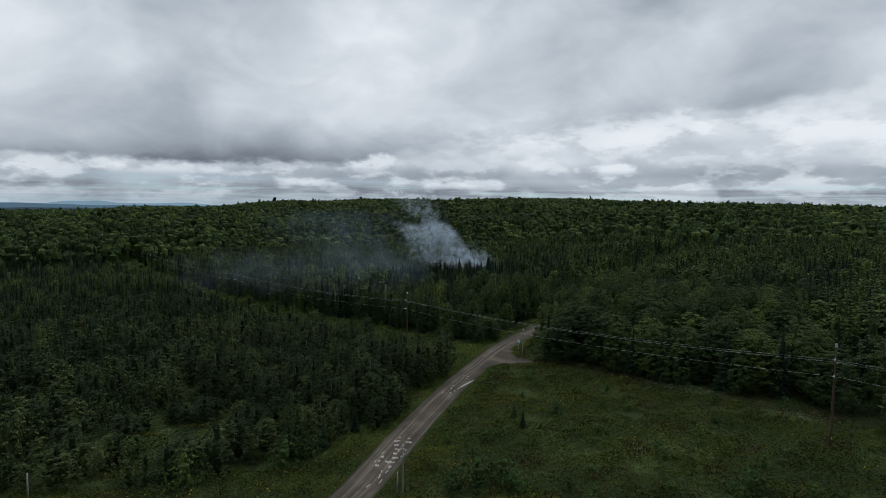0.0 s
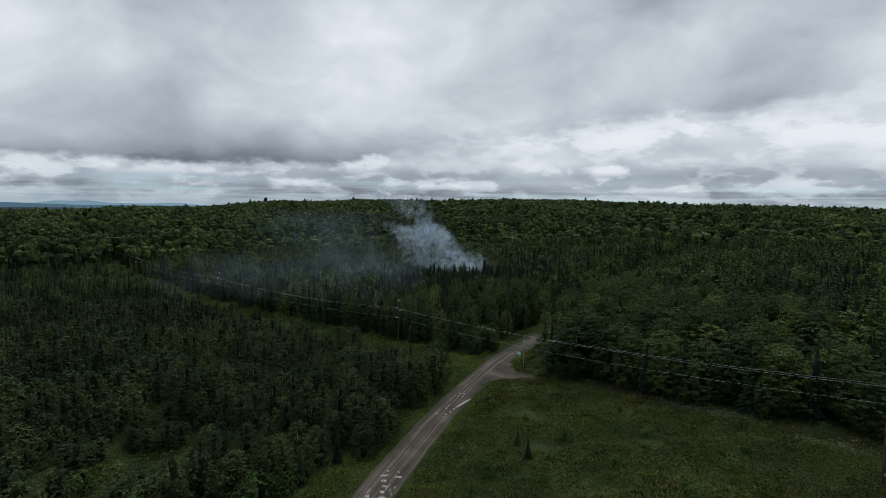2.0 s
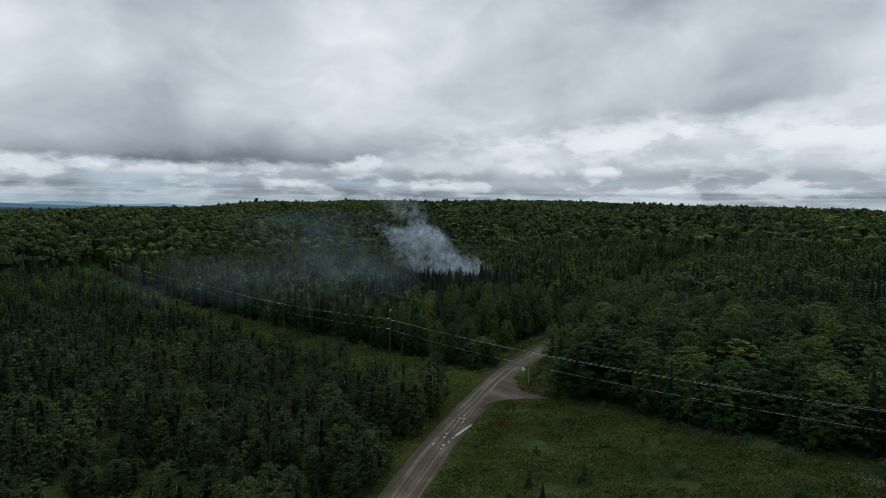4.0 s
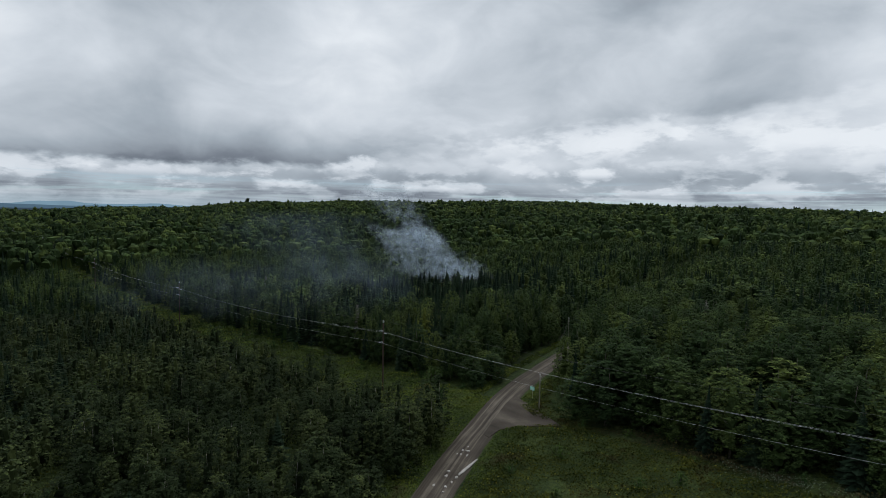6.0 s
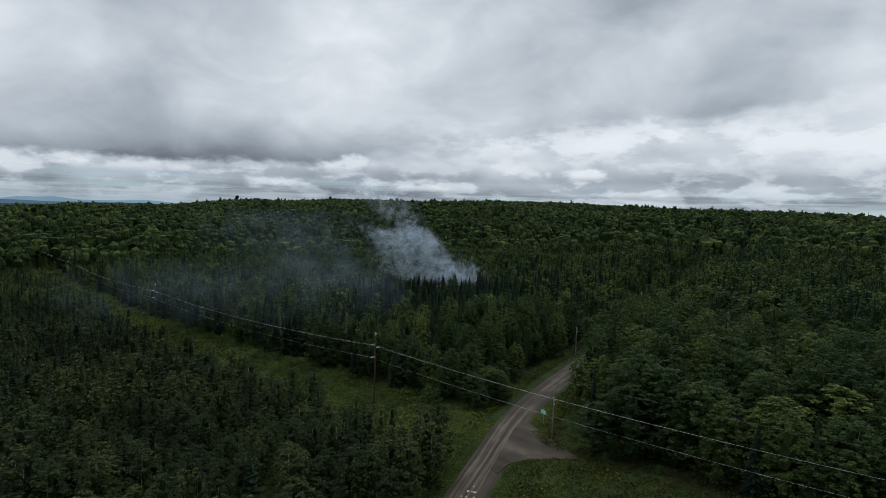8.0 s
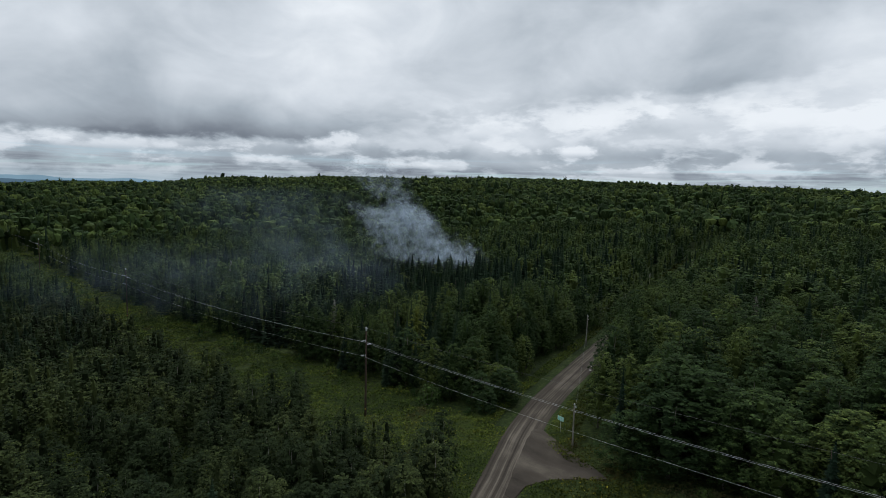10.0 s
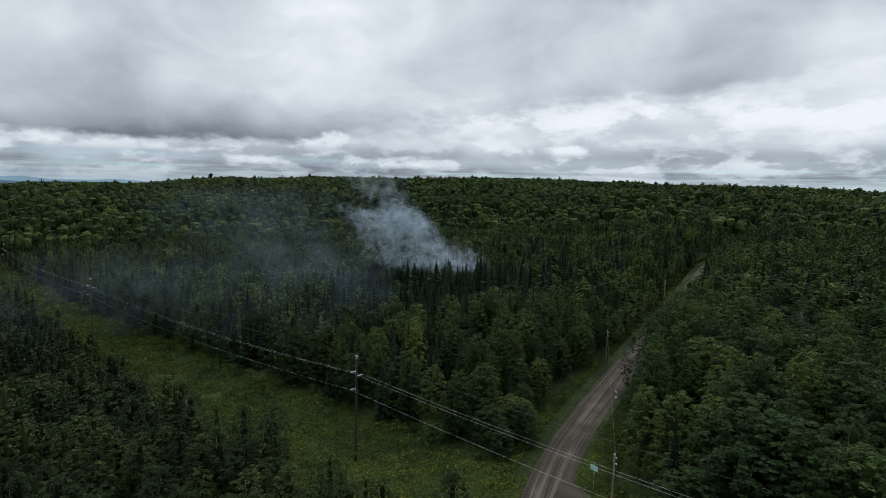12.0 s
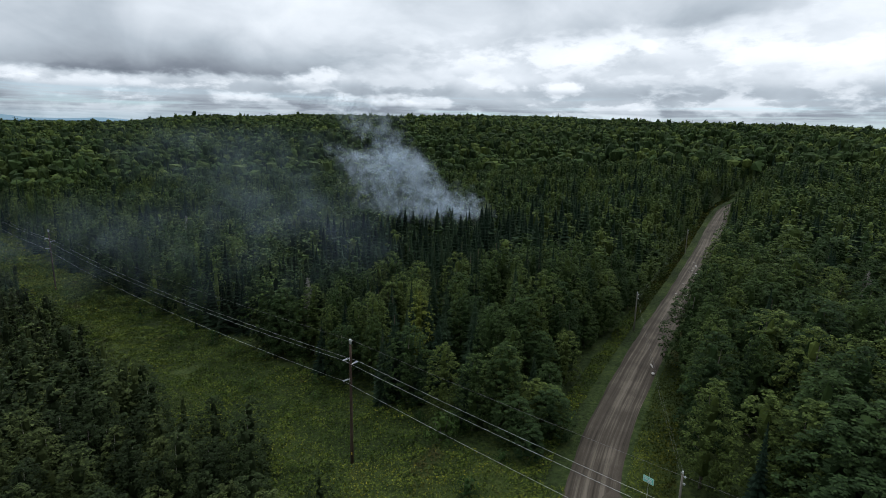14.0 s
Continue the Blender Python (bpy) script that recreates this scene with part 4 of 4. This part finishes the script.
def build_shrubs():
    r = np.random.default_rng(44)
    protos = [mesh_of("shrub_leaves", *crown_broad(r, 1.9, 2.4, 0.1, 40, 8, 0.15, 3, 1, 0.1), LEAF_SHRUB, None) for _ in range(4)]
    stems = [mesh_of("shrub_stems", *fuse([tube([(0, 0, -0.2), (0.3 * math.cos(a), 0.3 * math.sin(a), 0.8), (0.5 * math.cos(a), 0.5 * math.sin(a), 1.4)], [0.04, 0.03, 0.01], 5) for a in (0.3, 1.9, 3.4, 4.9)]), BARK_GREY) for _ in range(1)]
    spots = [(16, -86, 2.3), (19.5, -85, 2.0), (21, -88, 1.7), (12.5, -87.5, 1.4), (51, -91, 1.8), (53, -72.5, 1.3), (22, -43, 0.8), (-17, 22.4, 1.1), (11, 3.2, 1.9), (13, 5.5, 1.6), (-51, 62, 0.8), (-36.5, 53.5, 0.8), (-70, 52, 2.2), (-13.5, -78, 2.2), (-27, -82, 2.4), (-40, -72, 2.0), (-10.5, -75, 2.0)]
    x, y = scatter(-230, 100, -108, 240, 6.5, r)
    ok = (forest_at(x, y) == 0) & (np.abs(road_off(x, y)) > 6.5) & (np.abs(line_off(x, y)) < 70) & ~inside(DRIVEWAY + 0.0, x, y)
    dense = np.where(np.abs(line_off(x, y) - 11) < 4, 0.9, np.where(line_off(x, y) < -15, 0.6, np.where(y > 100, 0.5, np.where(road_off(x, y) > 0, 0.30, 0.13))))
    ok &= r.uniform(size=len(x)) < dense
    spots += [(a, b, float(s)) for a, b, s in zip(x[ok], y[ok], r.uniform(0.45, 1.15, ok.sum()))][:400]
    for a, b, s in spots:
        base = new("shrub")
        base.matrix_basis = Matrix.LocRotScale((a, b, float(land(a, b))), Euler((0, 0, r.uniform(0, 6))), (s, s, s * r.uniform(0.8, 1.3)))
        tagged(base, "rounded dark green shrub in rough meadow", "shrub", "shrubs in the clearing")
        part("stems", stems[0], None, base)
        part("foliage", protos[int(r.integers(4))], None, base)
    for a, b, s in ((23.9, -61.5, 0.24), (24.8, -66.2, 0.24), (-4.6, -64.7, 0.36), (-8.7, -71.4, 0.42), (-36, 53, 0.2), (-52, 64, 0.2)):
        t = SPRUCE.plant(a, b, (s * 1.5, s), r.uniform(0, 6), int(r.integers(9)), "")
        t.name = "small_spruce"
        tagged(t, "small dark spruce standing alone in the meadow", "tree", "lone small spruces")


build_odd_trees()
build_meadow()
build_flowers()
build_shrubs()


# ---------------------------------------------------------------- pylons, cables, sign
def power_pole(x, y, tall=15.75):
    z = float(land(x, y))
    base = new("utility_pole")
    base.matrix_basis = Matrix.Translation((x, y, z)) @ Matrix.Rotation(math.atan2(LINE_SIDE[1], LINE_SIDE[0]), 4, "Z")
    tagged(base, "tall brown wooden pole carrying four power cables", "utility pole", "poles of the power line")
    part("shaft", mesh_of("shaft", *rod((0, 0, -1), (0, 0, tall), 0.21, 0.13, 12, 6), POLE_BROWN, smooth_shade=True), None, base)
    part("cap", mesh_of("cap", *fuse([rod((0, 0, tall - 0.5), (0, 0, tall + 0.06), 0.15, 0.15, 10), rod((0.12, 0, tall - 0.25), (0.32, 0, tall - 0.2), 0.05, 0.04)]), STEEL), None, base, "pale metal cap with a cable clamp")
    ends = {"top": Vector((0.3, 0, tall - 0.15))}
    for nm, side, down in (("upper", -1, 2.25), ("right", 1, 3.05), ("lower", -1, 4.8)):
        zz = tall - down
        arm = part("bracket", mesh_of("bracket", *fuse([rod((side * 0.1, 0, zz - 0.3), (side * 0.1, 0, zz + 0.15), 0.07), rod((side * 0.1, 0, zz), (side * 0.55, 0, zz + 0.04), 0.045)]), STEEL), None, base)
        rings = [rod((side * (0.5 + 0.07 * k), 0, zz + 0.05), (side * (0.53 + 0.07 * k), 0, zz + 0.052), 0.10) for k in range(8)]
        part("insulator", mesh_of("insulator", *fuse(rings + [rod((side * 0.48, 0, zz + 0.05), (side * 1.12, 0, zz + 0.055), 0.055)]), CERAMIC), None, arm)
        ends[nm] = Vector((side * 1.1, 0, zz + 0.1))
    part("tag", mesh_of("tag", *fuse([rod((-0.16, -0.16, 1.15), (-0.16, -0.16, 1.5), 0.06, 0.06, 6)]), YELLOW), None, base, "small yellow marker plate")
    bpy.context.view_layer.update()
    return {k: base.matrix_world @ v for k, v in ends.items()}


def cable(a, b, sag, radius, mat, label, group, name="power_cable"):
    t = np.linspace(0, 1, 40)[:, None]
    p = np.array(a)[None] * (1 - t) + np.array(b)[None] * t
    p[:, 2] -= (4 * sag * t * (1 - t))[:, 0]
    me = mesh_of(name, *tube(p, radius, 5), mat, smooth_shade=True)
    return tagged(new(name, me), label, "cable", group)


def build_power_line():
    spots = [(150, -160), (69.8, -78), (0, 0), (-83.5, 87.7), (-167, 176), (-262, 276), (-345, 362)]
    ends = [power_pole(*p, 16.7 if p[0] < -80 else 15.75) for p in spots]
    for a, b in zip(ends[:-1], ends[1:]):
        for key, sag, rad, mat in (("top", 1.2, 0.0085, DARK_CABLE), ("upper", 1.6, 0.011, CABLE), ("right", 1.6, 0.011, CABLE), ("lower", 1.6, 0.011, CABLE)):
            cable(a[key], b[key], sag, rad, mat, "thin aluminium power cable sagging between tall poles" if mat is CABLE else "thin dark ground wire along the pole tops", "cables of the power line")


def service_pole(x, y, tall, label, lean=0.0):
    base = new("service_pole")
    base.matrix_basis = pose(x, y, float(land(x, y)), lean, 0, 20)
    tagged(base, label, "utility pole", "poles along the road")
    part("shaft", mesh_of("shaft", *rod((0, 0, -1), (0, 0, tall), 0.14, 0.10, 10, 5), POLE_GREY, smooth_shade=True), None, base)
    part("cap", mesh_of("cap", *rod((0, 0, tall - 0.1), (0, 0, tall + 0.12), 0.12, 0.08, 10), STEEL), None, base, "bright metal pole cap")
    for dz in (0.35, 1.1):
        bolt = part("bracket", mesh_of("bracket", *rod((0.05, -0.1, tall - dz), (0.05, -0.28, tall - dz), 0.035), STEEL), None, base)
        part("insulator", mesh_of("insulator", *fuse([rod((0.05, -0.28, tall - dz - 0.09), (0.05, -0.28, tall - dz + 0.09), 0.07), rod((0.05, -0.28, tall - dz - 0.02), (0.05, -0.28, tall - dz + 0.02), 0.09)]), CERAMIC), None, bolt)
    return Vector((x, y, float(land(x, y)) + tall))


def build_service_line():
    s = service_pole(31.7, -16.8, 6.8, "short grey service pole beside the gravel turnout")
    d = service_pole(51.0, 36.0, 7.6, "grey service pole at the edge of the wood")
    e = service_pole(92.0, 93.0, 7.6, "grey service pole at the edge of the wood")
    n = service_pole(5.6, -87.5, 7.0, "short grey service pole on the road verge")
    part_z = float(land(4.9, -87.0))
    stub = new("stub_post", mesh_of("stub_post", *rod((4.9, -87.6, part_z - 0.5), (4.9, -87.6, part_z + 3.4), 0.11, 0.10, 8), POLE_GREY, smooth_shade=True))
    tagged(stub, "cut-off weathered post beside a service pole", "post")
    lz = float(land(-47, -85.5))
    post = new("bare_post", mesh_of("bare_post", *rod((-47, -85.5, lz - 0.5), (-47, -85.5, lz + 4.3), 0.13, 0.11, 10), POLE_GREY, smooth_shade=True))
    tagged(post, "bare pale grey post standing in the clearing", "post")
    for a, b in ((s, d), (d, e)):
        for dz in (0.35, 1.1):
            off = Vector((0.08, -0.25, -dz))
            cable(a + off, b + off, 0.9, 0.006, DARK_CABLE, "thin dark service wire between short poles", "service wires", "service_wire")
    # meter box on the pole by the road
    bm = bmesh.new()
    bmesh.ops.create_cube(bm, size=1.0, matrix=Matrix.Translation((5.45, -87.72, n.z - 1.6)) @ Matrix.Diagonal((0.32, 0.26, 0.5, 1)))
    bmesh.ops.bevel(bm, geom=bm.edges[:], offset=0.04, segments=2, affect="EDGES")
    box = part("transformer_box", bm, STEEL)
    tagged(box, "small pale metal box fixed to a service pole", "electrical box")


def build_sign():
    x, y = 31.3, -11.6
    z = float(land(x, y))
    base = new("road_sign")
    base.matrix_basis = pose(x, y, z + 0.75, 0, 0, -55) @ Matrix.Scale(0.8, 4)
    tagged(base, "green road sign with white lettering on a thin post", "road sign")
    part("post", mesh_of("post", *rod((0, 0.06, -1.6), (0, 0.06, 3.1), 0.035, 0.035, 8), STEEL), None, base)
    bm = bmesh.new()
    bmesh.ops.create_cube(bm, size=1.0, matrix=Matrix.Translation((0, 0, 2.1)) @ Matrix.Diagonal((1.5, 0.04, 0.9, 1)))
    bmesh.ops.bevel(bm, geom=[e for e in bm.edges if abs(e.verts[0].co.y - e.verts[1].co.y) > 0.02], offset=0.08, segments=3, affect="EDGES")
    board = part("board", bm, SIGN_GREEN, base)

    def bar(name, cx, cz, w, h, proud=0.026):
        b = bmesh.new()
        bmesh.ops.create_cube(b, size=1.0, matrix=Matrix.Translation((cx, -proud, cz)) @ Matrix.Diagonal((w, 0.012, h, 1)))
        part(name, b, SIGN_WHITE, board)

    for cz in (1.69, 2.51):
        bar("border", 0, cz, 1.36, 0.035)
    for cx in (-0.70, 0.70):
        bar("border", cx, 2.1, 0.035, 0.76)
    for cz, words in ((2.31, ((-0.3, 0.5), (0.28, 0.46))), (2.08, ((-0.32, 0.4), (0.2, 0.6))), (1.88, ((0.22, 0.7),))):
        for cx, w in words:
            bar("lettering", cx, cz, w, 0.10)


def puddle(x, y, length, width, turn, r):
    n = 18
    a = np.arange(n) * 2 * np.pi / n
    rad = 1 + 0.16 * np.sin(2 * a + r.uniform(0, 6)) + 0.10 * np.sin(3 * a + r.uniform(0, 6)) + 0.05 * r.normal(size=n)
    px, py = rad * np.cos(a) * length / 2, rad * np.sin(a) * width / 2
    v = np.r_[np.c_[px, py, np.full(n, -0.09)], np.c_[px * 0.94, py * 0.94, np.full(n, 0.012)], [(0, 0, 0.012)]]
    f = [(i, (i + 1) % n, n + (i + 1) % n) for i in range(n)] + [(i, n + (i + 1) % n, n + i) for i in range(n)] + [(n + i, n + (i + 1) % n, 2 * n) for i in range(n)]
    ob = new("puddle", mesh_of("puddle", v, np.array(f), WATER))
    ro = abs(float(road_off(np.array([x]), np.array([y]))[0]))
    z = float(np.interp(ro, [0, 0.4, 1.1, 1.9, 2.8], [0.25, 0.25, 0.18, 0.22, 0.17]))
    ob.matrix_basis = pose(x, y, float(land(x, y)) + z + 0.055, 0, 0, math.degrees(turn))
    tagged(ob, "shallow rain puddle in a pothole of the gravel road", "puddle", "puddles on the road")


def build_puddles():
    r = np.random.default_rng(5)
    d = np.hypot(*np.diff(ROAD_LINE, axis=0).T)
    s_of = np.r_[0, np.cumsum(d)]
    PUDDLES = [("cluster", -78.5, -69, 44, 0.56, 0.40), ("ruts", -86, -72, 14, 1.0, 0.22), ("cluster", -47, -42, 9, 0.55, 0.4), ("cluster", -36.5, -33, 10, 0.55, 0.4), ("cluster", 62, 82, 16, 0.9, 0.6), ("rut", 15, 60, 7, 1.5, 0.4)]
    for style, y0, y1, count, length, width in PUDDLES:
        for _ in range(count):
            yy = r.uniform(y0, y1)
            i = int(np.argmin(np.abs(ROAD_LINE[:, 1] - yy)))
            c, ahead = ROAD_LINE[i], unit(ROAD_LINE[i + 1] - ROAD_LINE[i])
            right = np.array((ahead[1], -ahead[0]))
            o = r.uniform(-1.7, 1.8) if style == "cluster" else (r.choice((-1.2, 1.1, 1.9)) + r.normal(0, 0.12))
            q = c + right * o
            puddle(q[0], q[1], length * r.uniform(0.5, 1.5), width * r.uniform(0.5, 1.2), math.atan2(ahead[1], ahead[0]) + r.normal(0, 0.25), r)
    puddle(16.0, -40.6, 5.6, 0.55, math.atan2(3.5, 2.2), r)


build_power_line()
build_service_line()
build_sign()
build_puddles()


# ---------------------------------------------------------------- smoke
def puff_mesh(name, centres, size, mat, r):
    """Soft round puffs at all angles: five-sided fans, dense in the middle."""
    n = len(centres)
    u = unit(r.normal(size=(n, 3)))
    w = unit(np.cross(u, unit(r.normal(size=(n, 3)))))
    a = np.arange(5) * 2 * np.pi / 5
    rim = centres[:, None] + size[:, None, None] * (np.cos(a)[None, :, None] * u[:, None] + np.sin(a)[None, :, None] * w[:, None])
    v = np.concatenate([centres[:, None], rim], 1).reshape(-1, 3)
    k = np.arange(n)[:, None] * 6
    f = np.concatenate([k + [0, 1 + j, 1 + (j + 1) % 5] for j in range(5)])
    me = mesh_of(name, v, f, mat)
    me.attributes.new("thickness", "FLOAT", "POINT").data.foreach_set("value", np.tile(np.array([1, 0, 0, 0, 0, 0], np.float32), n))
    return me


def build_smoke():
    """Smoke of a fire in the wood: a thick body with a sharp windward side, a thin column above it, a veil drifting off."""
    r = np.random.default_rng(12)
    # body: fills the slope between the fire on the ground and the top of the column, thickest to windward
    n = 3300
    f = r.uniform(0, 1, n) ** 1.25
    side = np.clip(r.beta(1.6, 1.2, n), 0, 1)
    z = 10.0 + 22 * f
    windward, lee = 36.5 - 25 * f ** 0.75, -1 - 14 * f
    x = lee + (windward - lee) * side + r.normal(0, 0.8, n)
    body = np.stack([x, 114 + r.normal(0, 4 + 2 * f), z + r.normal(0, 0.8, n)], 1)
    # rags of thick smoke where it leaves the trees
    m = 1500
    rag = np.stack([np.r_[r.normal(27, 5.0, m - 700), r.uniform(4, 37, 700)], 113 + r.normal(0, 3, m), 11.5 + np.abs(r.normal(0, 4.2, m))], 1)
    rag[:, 0] -= 0.75 * (rag[:, 2] - 11.5)
    # column: thin, leaning to leeward
    k = 260
    g = r.uniform(0, 1, k)
    column = np.stack([9 - 19 * g + r.normal(0, 2.5 + 3.5 * g), 114 + r.normal(0, 4, k), 28 + 20 * g + r.normal(0, 1.5, k)], 1)
    p = np.concatenate([body, rag, column])
    swirl = np.stack([lump(p[:, 2], p[:, 1], 9.0, 1), lump(p[:, 0], p[:, 2], 11.0, 2), lump(p[:, 0], p[:, 1], 9.0, 3)], 1)
    p = p + swirl * 1.2
    size = np.r_[1.3 + 1.5 * f, np.full(m, 1.5), 2.0 + 1.6 * g] * r.uniform(0.7, 1.3, len(p))
    tagged(new("smoke", puff_mesh("smoke", p, size, SMOKE, r)), "grey-blue smoke drifting up out of the dark spruces", "smoke", kind="stuff")
    # veil over the treetops to leeward, and haze in the low wood before it
    n = 1500
    rise = r.uniform(0, 1, n) ** 1.3
    a = np.stack([r.normal(-30, 17, n) - 8 * rise, 104 + r.normal(0, 11, n), 12 + 26 * rise], 1)
    m = 800
    b = np.stack([r.uniform(-88, 4, m), r.uniform(32, 95, m), r.uniform(9, 20, m)], 1)
    p = np.concatenate([a, b])
    q = np.where(p[:, 2] > land(p[:, 0], p[:, 1]) + 7)[0]
    tagged(new("smoke_veil", puff_mesh("smoke_veil", p[q], r.uniform(3.5, 7.5, len(q)), VEIL, r)), "thin blue smoke veil spreading over the treetops", "smoke", kind="stuff")


build_smoke()
